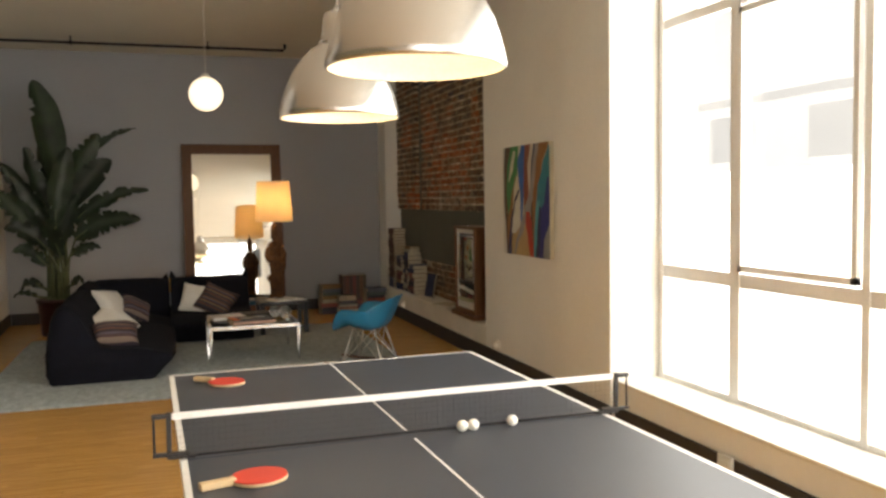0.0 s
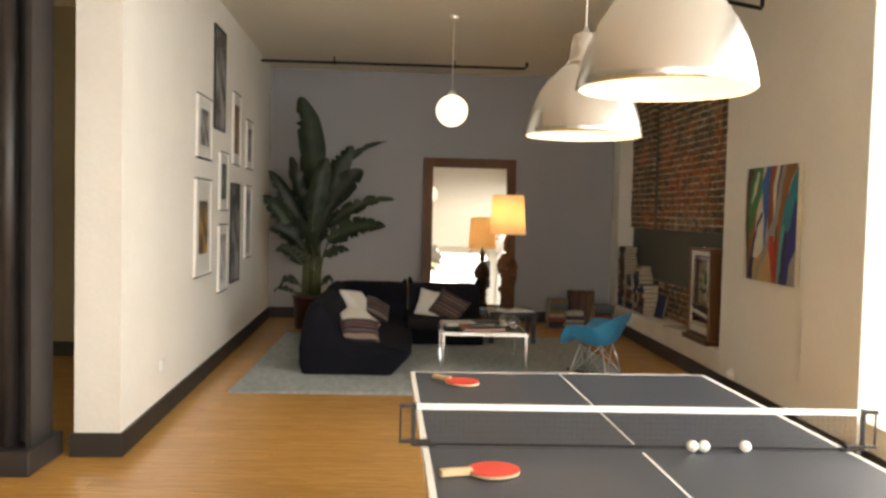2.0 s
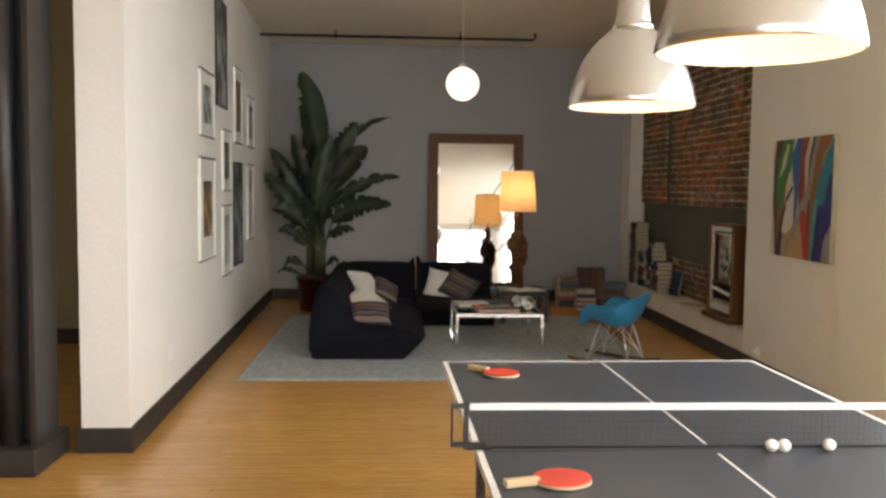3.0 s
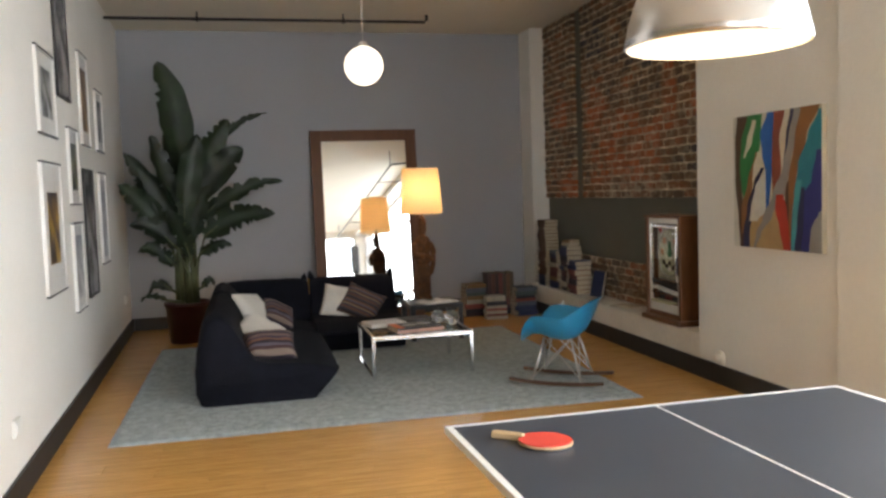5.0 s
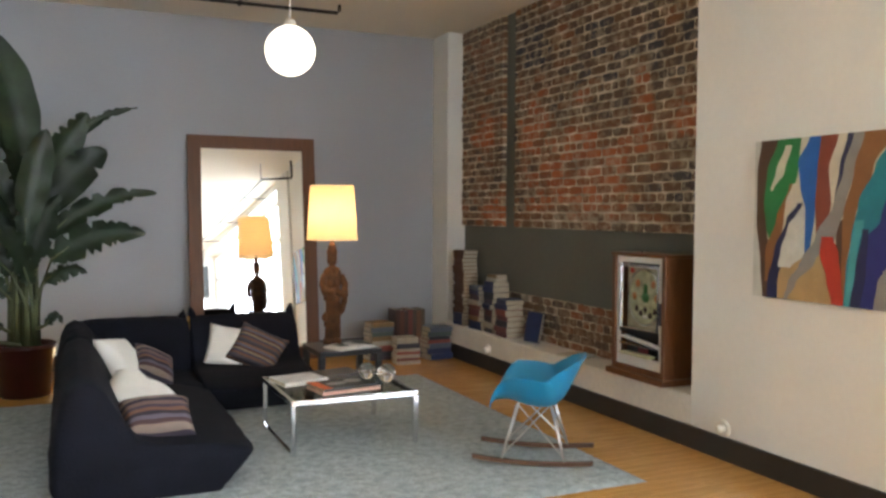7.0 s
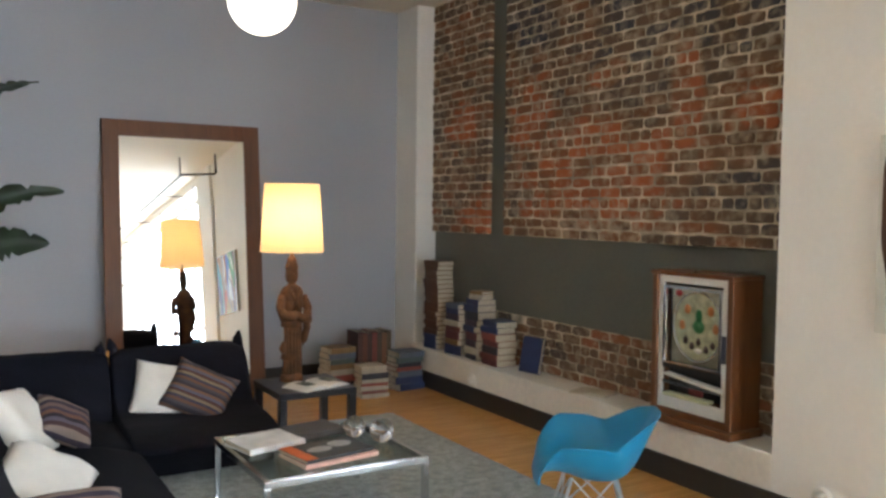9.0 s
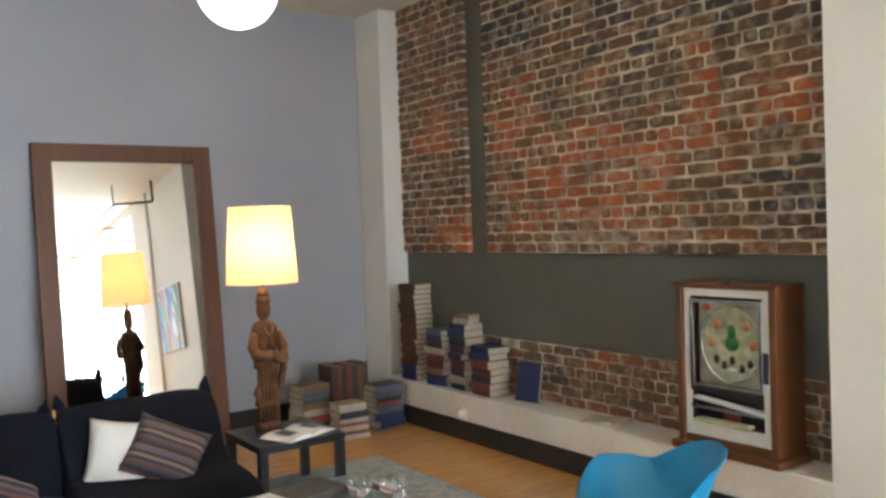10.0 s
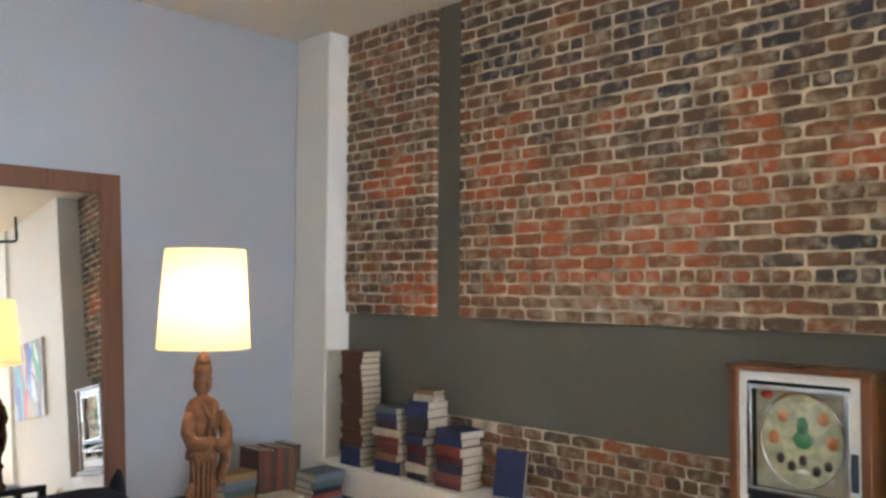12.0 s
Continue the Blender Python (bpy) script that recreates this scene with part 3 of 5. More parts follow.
# ---- pipes ----
t = thing("ceiling_pipe", pose(0, 0, 0), "thin black iron pipe hung under the ceiling", "pipe", "black pipes")
part("pipe", tube(bmesh.new(), [(-1.9, 11.43, 3.48), (1.55, 11.43, 3.48), (1.57, 11.43, 3.50), (1.57, 11.43, CEIL)], 0.017, 12), M_IRON, t)
for x in (-0.95, 0.62):
    part("hanger", tube(bmesh.new(), [(x, 11.43, 3.45), (x, 11.43, CEIL)], 0.009, 8), M_IRON, t)
    part("clip", boxes((x - 0.015, x + 0.015, 11.405, 11.455, 3.455, 3.505), bevel=0.004), M_IRON, t)
t = thing("curtain_rail", pose(0, 0, 0), "black iron curtain rail hung from the ceiling by the window", "rail", "black pipes")
part("rail", tube(bmesh.new(), [(2.29, -3.0, 3.26), (2.34, 6.78, 3.26), (2.36, 6.80, 3.26), (2.81, 6.99, 3.25), (2.82, 6.995, 3.26), (2.82, 6.995, CEIL)], 0.017, 12), M_IRON, t)
for y in (5.2, 2.7, 0.2):
    part("bracket", tube(bmesh.new(), [(2.32, y, 3.26), (2.92, y, 3.26), (2.95, y, 3.45)], 0.011, 8), M_IRON, t)
for x, y in ((2.30, -2.0), (2.34, 6.74)):
    part("hanger", tube(bmesh.new(), [(x, y, 3.26), (x, y, CEIL)], 0.009, 8), M_IRON, t)
t = thing("window_board", pose(0, 0, 0), "dark grey board fixed across a corner of the rear window", "panel")
part("board", boxes((2.24, 3.06, -3.49, -3.46, 2.24, 3.14), bevel=0.004), mat("slate_board", (0.10, 0.105, 0.11), 0.7, vary=0.1), t)

# steel column at the mouth of the side room
t = thing("steel_column", pose(-2.32, 5.42, 0), "dark painted steel column on a square plinth", "column")
part("plinth", boxes((-0.27, 0.24, -0.22, 0.26, 0, 0.15), bevel=0.01), M_STEEL, t)
part("flange", boxes((-0.16, -0.13, -0.15, 0.15, 0.15, CEIL)), M_STEEL, t)
part("flange", boxes((0.19, 0.22, -0.15, 0.15, 0.15, CEIL)), M_STEEL, t)
part("web", boxes((-0.13, 0.19, -0.02, 0.02, 0.15, CEIL)), M_STEEL, t)
part("round_post", tube(bmesh.new(), [(0.06, -0.09, 0.15), (0.06, -0.09, CEIL)], 0.055, 20), M_STEEL, t, smooth=True)

# ---- picture wall ----


def print_mat(name, colours, scale):
    m = bpy.data.materials.new(name)
    m.use_nodes = True
    n, l = m.node_tree.nodes, m.node_tree.links
    b = n["Principled BSDF"]
    b.inputs["Roughness"].default_value = 0.5
    tc, nz, ramp = n.new("ShaderNodeTexCoord"), n.new("ShaderNodeTexNoise"), n.new("ShaderNodeValToRGB")
    nz.inputs["Scale"].default_value, nz.inputs["Detail"].default_value = scale, 4
    l.new(tc.outputs["Object"], nz.inputs["Vector"])
    l.new(nz.outputs["Fac"], ramp.inputs[0])
    e = ramp.color_ramp.elements
    e[0].position, e[1].position = 0.36, 0.64
    e[0].color, e[1].color = (*colours[0], 1), (*colours[1], 1)
    if len(colours) > 2:
        e.new(0.5).color = (*colours[2], 1)
    l.new(ramp.outputs[0], b.inputs["Base Color"])
    return m


P_GREY = print_mat("print_grey", ((0.05, 0.05, 0.05), (0.45, 0.45, 0.43)), 9)
P_BROWN = print_mat("print_brown", ((0.07, 0.035, 0.02), (0.32, 0.20, 0.08), (0.20, 0.10, 0.03)), 5)
P_GREEN = print_mat("print_green", ((0.03, 0.04, 0.03), (0.22, 0.24, 0.18)), 7)
P_GOLD = print_mat("print_gold", ((0.05, 0.04, 0.05), (0.45, 0.28, 0.05), (0.20, 0.12, 0.05)), 6)
P_PALE = print_mat("print_pale", ((0.35, 0.35, 0.37), (0.62, 0.62, 0.62)), 7)
P_PHOTO = print_mat("print_photo", ((0.02, 0.02, 0.02), (0.40, 0.38, 0.38)), 4)


def picture(y0, y1, z0, z1, frame_m, pic, margin, label, mat_in=True):
    yc, zc = (y0 + y1) / 2, (z0 + z1) / 2
    w, h = (y1 - y0) / 2, (z1 - z0) / 2
    t = thing("picture_frame", SKEW @ pose(0.0, yc - 5.63, zc), label, "picture", "framed pictures on the wall")
    f = 0.022
    for a in ((-w, -w + f, -h + 0.013, h - 0.013), (w - f, w, -h + 0.013, h - 0.013), (-w + f, w - f, h - f, h - 0.013), (-w + f, w - f, -h + 0.013, -h + f)):
        part("rail", boxes((0.0, 0.021, *a), bevel=0.002), frame_m, t)
    for a in ((h - 0.013, h), (-h, -h + 0.013)):
        part("edge_rail", boxes((0.0, 0.023, -w, w, *a), bevel=0.002), M_FRAMEK, t, "thin black edge strip")
    part("backing", boxes((0.002, 0.012, -w + f, w - f, -h + f, h - f)), M_MAT if mat_in else pic, t)
    if mat_in:
        my, mz = margin
        part("print", boxes((0.012, 0.0135, -w + my, w - my, -h + mz, h - mz)), pic, t)
    p = part("glazing", boxes((0.0155, 0.017, -w + f, w - f, -h + f, h - f)), M_GLASS, t)
    p.visible_shadow = False


picture(7.66, 8.26, 1.99, 2.55, M_FRAMEW, P_GREY, (0.13, 0.12), "white-framed grey print with a wide white mount")
picture(8.38, 8.91, 2.31, 3.29, M_FRAMEK, P_PHOTO, (0.05, 0.05), "tall black-framed dark photograph high on the wall", False)
picture(9.38, 9.84, 2.02, 2.80, M_FRAMEW, P_BROWN, (0.09, 0.13), "white-framed brown print with a white mount")
picture(10.27, 10.73, 2.02, 2.60, M_FRAMEW, P_GREY, (0.10, 0.10), "small white-framed grey drawing on the wall")
picture(8.68, 9.12, 1.53, 2.12, M_FRAMEW, P_GREEN, (0.10, 0.12), "small white-framed green print on the wall")
picture(7.61, 8.27, 0.95, 1.82, M_FRAMEW, P_GOLD, (0.15, 0.20), "large white-framed golden print in a mount")
picture(8.66, 9.11, 0.72, 1.40, M_FRAMEW, P_PALE, (0.08, 0.10), "white-framed pale grey drawing low on the wall")
picture(9.31, 9.84, 0.76, 1.83, M_FRAMEK, P_PHOTO, (0.05, 0.05), "tall black-framed strip of dark photographs", False)
picture(10.23, 10.68, 0.97, 1.83, M_FRAMEW, P_PALE, (0.07, 0.07), "narrow white-framed pale print on the wall")

# ---- abstract painting ----


def painting():
    t = thing("abstract_painting", pose(2.95, 7.395, 1.08, 0, 0, -90), "abstract canvas of flowing coloured bands on the white wall", "painting")
    W, H = 0.955, 0.92
    part("canvas", boxes((0, W, -0.035, 0, 0, H), bevel=0.003), mat("raw_canvas", (0.55, 0.50, 0.38), 0.9, vary=0.1, bump=0.3, bump_scale=200), t)
    cols = {"brown": (0.085, 0.04, 0.02), "green": (0.03, 0.20, 0.055), "cream": (0.60, 0.55, 0.43), "blue": (0.025, 0.12, 0.42), "rust": (0.22, 0.05, 0.025), "orange": (0.25, 0.105, 0.03),
            "grey": (0.26, 0.25, 0.23), "navy": (0.02, 0.02, 0.075), "teal": (0.025, 0.20, 0.26), "red": (0.42, 0.035, 0.015), "indigo": (0.025, 0.025, 0.17), "sand": (0.42, 0.29, 0.13), "pale": (0.58, 0.58, 0.52), "aqua": (0.07, 0.32, 0.36)}
    # each band: colour, then (height, left, right) across the canvas, from the top down
    bands = [
        ("pale", (1, .0, .06), (.75, .0, .04), (.3, .0, .08), (0, 0, .1)), ("sand", (.30, .25, .55), (.15, .2, .62), (0, .2, .66)),
        ("brown", (1, .05, .2), (.8, .02, .12), (.5, .02, .1), (.2, .06, .14), (0, .08, .16)), ("green", (1, .18, .36), (.8, .1, .34), (.6, .08, .28), (.45, .1, .2), (.38, .12, .14)),
        ("cream", (.96, .24, .29), (.8, .17, .24), (.68, .13, .15)), ("orange", (.72, .28, .31), (.5, .18, .24), (.3, .1, .2), (.1, .1, .15)),
        ("cream", (.72, .30, .36), (.6, .25, .38), (.5, .24, .3)), ("navy", (.6, .34, .38), (.5, .26, .32), (.3, .17, .25), (.1, .12, .2), (0, .12, .2)),
        ("pale", (.58, .38, .40), (.45, .27, .44), (.3, .22, .42), (.2, .2, .3)), ("cream", (1, .36, .44), (.9, .35, .4), (.88, .36, .37)),
        ("blue", (1, .42, .5), (.85, .34, .5), (.7, .36, .52), (.55, .40, .47), (.3, .40, .44), (.2, .36, .38)),
        ("rust", (1, .5, .62), (.8, .48, .57), (.6, .47, .58), (.4, .48, .54)), ("cream", (1, .62, .70), (.8, .56, .64), (.6, .58, .62)),
        ("navy", (1, .68, .75), (.8, .63, .68), (.6, .6, .63)), ("brown", (.5, .62, .67), (.3, .62, .67), (.0, .64, .68)),
        ("grey", (1, .72, .8), (.8, .66, .74), (.6, .60, .68), (.4, .48, .62), (.25, .38, .48), (.1, .28, .34), (0, .25, .28)),
        ("orange", (1, .79, .98), (.8, .73, .85), (.5, .66, .74), (.2, .66, .69), (0, .67, .69)), ("teal", (.97, .97, 1), (.8, .86, 1), (.6, .76, 1), (.4, .72, .84), (.2, .69, .78), (0, .68, .75)),
        ("aqua", (.5, .74, .80), (.3, .71, .76), (0, .69, .73)), ("red", (.4, .52, .6), (.3, .51, .64), (.15, .56, .66), (0, .6, .68)),
        ("indigo", (.7, .95, 1), (.5, .9, 1), (.4, .82, 1), (.3, .8, 1), (.2, .78, .92), (0, .74, .88)), ("navy", (.45, .79, .83), (.2, .75, .82), (0, .72, .79)), ("grey", (.28, .97, 1), (.15, .89, 1), (0, .87, 1)),
    ]
    mats = {k: mat("paint_" + k, c, 0.55, vary=0.1, scale=9, bump=0.25, bump_scale=120) for k, c in cols.items()}
    for i, (c, *rows) in enumerate(bands):
        # smooth the edges between the given heights
        fine = []
        for (z0, a0, b0), (z1, a1, b1) in zip(rows, rows[1:]):
            for k in range(6):
                f = k / 6
                s = f * f * (3 - 2 * f)
                fine.append((z0 + (z1 - z0) * f, a0 + (a1 - a0) * s, b0 + (b1 - b0) * s))
        fine.append(rows[-1])
        bm = bmesh.new()
        y = -0.0353 - 0.00012 * i
        prev = None
        for z, a, b in fine:
            cur = (bm.verts.new((min(max(a, 0.0), 1) * W, y, z * H)), bm.verts.new((min(max(b, 0), 1) * W, y, z * H)))
            if prev:
                bm.faces.new((prev[0], prev[1], cur[1], cur[0]))
            prev = cur
        part("painted_band", bm, mats[c], t)


painting()

# ---- globe lamp ----
t = thing("globe_pendant", pose(0.475, 8.95, 2.605), "glowing white opal globe hanging on a thin cable", "lamp")
bm = bmesh.new()
bmesh.ops.create_uvsphere(bm, u_segments=40, v_segments=24, radius=0.160)
part("globe", bm, M_GLOBE, t, smooth=True)
part("collar", turned(bmesh.new(), [(0.0, 0.20), (0.03, 0.195), (0.045, 0.155)], 24), M_CABLE, t)
part("cable", tube(bmesh.new(), [(0, 0, 0.19), (0, 0, CEIL - 2.62)], 0.004, 8), M_CABLE, t)
part("ceiling_rose", turned(bmesh.new(), [(0.0, CEIL - 2.64), (0.04, CEIL - 2.635), (0.05, CEIL - 2.607)], 24), M_PENDIN, t)

# ---- rug ----
bm = bmesh.new()
NX, NY = 120, 115
rx0, rx1, ry0, ry1 = -1.45, 2.22, 7.48, 10.97
vs = [[bm.verts.new((rx0 + (rx1 - rx0) * i / NX + 0.012 * noise.noise((i * 0.7, j * 0.7, 1)), ry0 + (ry1 - ry0) * j / NY + 0.012 * noise.noise((i * 0.7, j * 0.7, 5)),
                     (0.014 + 0.006 * noise.noise((i * 0.9, j * 0.9, 9)) if 0 < i < NX and 0 < j < NY else 0.002))) for j in range(NY + 1)] for i in range(NX + 1)]
for i in range(NX):
    for j in range(NY):
        bm.faces.new((vs[i][j], vs[i + 1][j], vs[i + 1][j + 1], vs[i][j + 1]))
tagged(put("area_rug", bm, M_RUG, smooth=True), "mottled pale blue-grey shag rug on the wooden floor", "rug")

# ---- sofa ----
# section of the sofa from its back foot over the back and seat to the nose and down
SECTION = [(0.02, 0.0), (-0.01, 0.08), (-0.01, 0.25), (0.01, 0.41), (0.04, 0.55), (0.08, 0.635), (0.14, 0.67), (0.21, 0.655), (0.27, 0.595), (0.32, 0.51), (0.37, 0.40), (0.44, 0.32), (0.54, 0.29),
           (0.66, 0.28), (0.78, 0.275), (0.90, 0.26), (1.0, 0.235), (1.06, 0.21), (1.075, 0.19), (1.05, 0.155), (0.99, 0.09), (0.92, 0.015), (0.90, 0.0)]


def sofa_body(length, seed, back_only=False, n=44):
    """The section drawn along y, plump between its seams and wrinkled."""
    bm = bmesh.new()
    sec = SECTION
    if back_only:
        sec = [p for p in SECTION if p[0] < 0.4] + [(0.40, 0.30), (0.40, 0.0)]
    # refine the section
    fine = []
    for (a, b), (c, d) in zip(sec, sec[1:]):
        for k in range(3):
            fine.append((a + (c - a) * k / 3, b + (d - b) * k / 3))
    fine.append(sec[-1])
    cx, cz = 0.45, 0.25
    rows = []
    for i in range(n + 1):
        u = i / n
        edge = min(u, 1 - u) * length
        shrink = 1 - 0.10 * math.exp(-edge / 0.045)
        row = []
        for a, b in fine:
            w = 0.012 * noise.noise((a * 7 + seed, u * length * 5, b * 7)) + 0.006 * noise.noise((a * 22 + seed, u * length * 14, b * 22))
            seam = 0.012 * (abs(math.sin(a * 14)) ** 0.5 - 0.8) if b > 0.1 else 0
            s = shrink + (w + seam) * 1.3 if b > 0.001 else shrink
            row.append(bm.verts.new((cx + (a - cx) * s, u * length, max(0.0, cz + (b - cz) * s) if b > 0.001 else 0.0)))
        rows.append(row)
    for p, q in zip(rows, rows[1:]):
        for k in range(len(fine) - 1):
            bm.faces.new((p[k], p[k + 1], q[k + 1], q[k]))
    for r in (rows[0], rows[-1]):
        bm.faces.new(r)
    return bm


t = thing("corner_sofa", pose(-0.955, 8.26, 0.016), "low slouchy midnight-blue corner sofa standing on the rug", "sofa")
part("seat_section", sofa_body(1.78, 3), M_SOFA, t, smooth=True)
bm = sofa_body(1.02, 11)
bm.transform(pose(0, 1.77, 0))
part("corner_seat", bm, M_SOFA, t, smooth=True)
bm = sofa_body(0.86, 17, True)
bm.transform(pose(1.02, 2.80, 0, 0, 0, 0) @ Matrix(((0, -1, 0, 0), (-1, 0, 0, 0), (0, 0, 1, 0), (0, 0, 0, 1))))
part("corner_back", bm, M_SOFA, t, smooth=True)
part("corner_ear", tube(bmesh.new(), [(0.97, 2.66, 0.59), (0.985, 2.67, 0.675), (0.995, 2.68, 0.715)], [0.05, 0.03, 0.008], 10), M_SOFA, t, smooth=True)
part("trim_tape", boxes((1.02, 1.035, 2.62, 2.635, 0.49, 0.66)), M_GOLD, t, "ochre seam tape")
t = thing("sofa_chair_section", pose(0.08, 11.06, 0.016), "low midnight-blue armless sofa section standing on the rug", "sofa")
bm = sofa_body(0.89, 23)
bm.transform(Matrix(((0, 1, 0, 0), (-1, 0, 0, 0), (0, 0, 1, 0), (0, 0, 0, 1))))
part("body", bm, M_SOFA, t, smooth=True)
for x in (0.03, 0.86):
    part("corner_ear", tube(bmesh.new(), [(x, -0.15, 0.60), (x + (0.01 if x > 0.5 else -0.01), -0.14, 0.69), (x + (0.02 if x > 0.5 else -0.02), -0.13, 0.735)], [0.05, 0.03, 0.008], 10), M_SOFA, t, smooth=True)


def cushion(w, h, d, seed):
    bm = bmesh.new()
    n = 18
    for side in (1, -1):
        g = []
        for i in range(n + 1):
            r = []
            for j in range(n + 1):
                u, v = 2 * i / n - 1, 2 * j / n - 1
                puff = max(0.0, (1 - u ** 4) * (1 - v ** 4)) ** 0.55
                pin = 1 - 0.07 * (1 - abs(u) ** 2) * abs(v) ** 3
                pin2 = 1 - 0.07 * (1 - abs(v) ** 2) * abs(u) ** 3
                r.append(bm.verts.new((u * w / 2 * pin2, v * h / 2 * pin, side * d / 2 * puff * (1 + 0.15 * noise.noise((u * 2 + seed, v * 2, side))))))
            g.append(r)
        for i in range(n):
            for j in range(n):
                bm.faces.new((g[i][j], g[i + 1][j], g[i + 1][j + 1], g[i][j + 1]))
    bmesh.ops.remove_doubles(bm, verts=bm.verts, dist=0.0005)
    return bm


def pillow(m, w, h, d, material, label, seed):
    t = thing("throw_pillow", m, label, "pillow", "pillows on the sofa")
    part("cover", cushion(w, h, d, seed), material, t, smooth=True)


def leaning(x, y, z, nx, ny, nz, roll):
    return look((x, y, z), (x + nx, y + ny, z + nz), roll)


pillow(leaning(-0.50, 9.98, 0.47, 0.75, -0.32, 0.58, 10), 0.44, 0.42, 0.16, M_CUSHW, "off-white cotton pillow slumped against the sofa back", 1)
pillow(leaning(-0.47, 9.12, 0.395, 0.35, -0.32, 0.88, -25), 0.46, 0.42, 0.17, M_CUSHW, "rumpled white pillow lying on the sofa seat", 2)
pillow(leaning(-0.28, 10.06, 0.43, 0.55, -0.50, 0.66, 40), 0.32, 0.28, 0.14, M_STRIPE2, "dark striped pillow leaning beside a white one", 3)
pillow(leaning(-0.40, 8.55, 0.385, 0.10, -0.60, 0.79, 4), 0.40, 0.28, 0.20, M_STRIPE2, "mauve and brown striped pillow on the sofa seat", 4)
pillow(look((0.37, 10.64, 0.43), (0.25, 9.3, 1.15), 12), 0.38, 0.38, 0.14, M_CUSHW, "off-white cotton pillow on the sofa section", 5)
pillow(look((0.58, 10.53, 0.42), (0.40, 9.3, 1.2), 28), 0.42, 0.36, 0.15, M_STRIPE, "multicoloured striped woven pillow on the sofa section", 6)

# ---- coffee table and what lies on it ----
t = thing("coffee_table", pose(0.855, 9.165, 0.016), "square chrome coffee table with a smoked glass top on the rug", "table")
A = 0.418
for x, y in ((-A, -A), (A, -A), (A, A), (-A, A)):
    part("leg", boxes((x - 0.016, x + 0.016, y - 0.016, y + 0.016, 0, 0.318), bevel=0.003), M_CHROME, t)
for a in ((-A - 0.016, A + 0.016, -A - 0.016, -A + 0.016), (-A - 0.016, A + 0.016, A - 0.016, A + 0.016), (-A - 0.016, -A + 0.016, -A + 0.016, A - 0.016), (A - 0.016, A + 0.016, -A + 0.016, A - 0.016)):
    part("rail", boxes((*a, 0.318, 0.352), bevel=0.003), M_CHROME, t)
part("floor_bar", boxes((-A - 0.012, -A + 0.012, -A + 0.016, A - 0.016, 0, 0.012)), M_CHROME, t)
part("glass_top", boxes((-A + 0.012, A - 0.012, -A + 0.012, A - 0.012, 0.340, 0.3535)), M_TABLEGLASS, t)
TOP = 0.016 + 0.354
COVERS = {}


def cover(c):
    if c not in COVERS:
        COVERS[c] = mat("book_cover", c, 0.55, vary=0.15, scale=12, bump=0.15, bump_scale=150)
    return COVERS[c]


def book(m, w, d, h, colour, label, group="", plain=False):
    """A closed book: w along its spine, d across, h thick; the spine is at -y."""
    t = thing("book", m, label, "book", group)
    cv = cover(colour)
    part("page_block", boxes((-w / 2 + 0.004, w / 2 - 0.004, -d / 2 + 0.004, d / 2 - 0.006, 0.003, h - 0.003)), M_PAPER, t)
    part("cover_board", boxes((-w / 2, w / 2, -d / 2, d / 2, 0, 0.003)), cv, t)
    part("cover_board", boxes((-w / 2, w / 2, -d / 2, d / 2, h - 0.003, h)), cv, t)
    part("spine", boxes((-w / 2, w / 2, -d / 2 - 0.003, -d / 2 + 0.002, 0, h), bevel=0.0015), cv, t)
    return t


book(pose(0.62, 9.33, TOP, 0, 0, 12), 0.33, 0.27, 0.03, (0.72, 0.71, 0.68), "thick white picture book on the coffee table", "books on the coffee table")
book(pose(0.92, 9.42, TOP, 0, 0, 10), 0.30, 0.22, 0.035, (0.06, 0.055, 0.05), "dark grey book on the coffee table", "books on the coffee table")
b = book(pose(0.84, 8.98, TOP, 0, 0, 8), 0.42, 0.28, 0.022, (0.60, 0.36, 0.28), "salmon-edged large book under another book", "books on the coffee table")
b = book(pose(0.83, 8.99, TOP + 0.022, 0, 0, 11), 0.40, 0.27, 0.018, (0.05, 0.05, 0.05), "black book with an orange band and a pale picture", "books on the coffee table")
part("orange_band", boxes((-0.20, -0.13, -0.135, 0.135, 0.018, 0.0188)), cover((0.62, 0.13, 0.03)), b)
bm = bmesh.new()
turned(bm, [(0.0, 0.0182), (0.055, 0.0184)], 24, 1.3, 0.8, (-0.04, 0.0))
turned(bm, [(0.0, 0.0182), (0.055, 0.0184)], 24, 1.2, 1.0, (0.10, 0.03))
part("cover_picture", bm, cover((0.42, 0.42, 0.40)), b)
m_orb = mat("orb_glass", (1, 1, 1), 0.02, vary=0, fine=0)
m_orb.node_tree.nodes["Principled BSDF"].inputs["Transmission Weight"].default_value = 1.0
for x, y, rr in ((1.10, 9.24, 0.06), (1.19, 9.08, 0.066)):
    bm = bmesh.new()
    bmesh.ops.create_uvsphere(bm, u_segments=28, v_segments=18, radius=rr)
    ob = tagged(put("glass_orb", bm, m_orb, smooth=True), "clear glass orb resting on the coffee table", "ornament", "glass orbs")
    ob.matrix_basis = pose(x, y, TOP + rr - 0.001)

# ---- rocking chair ----


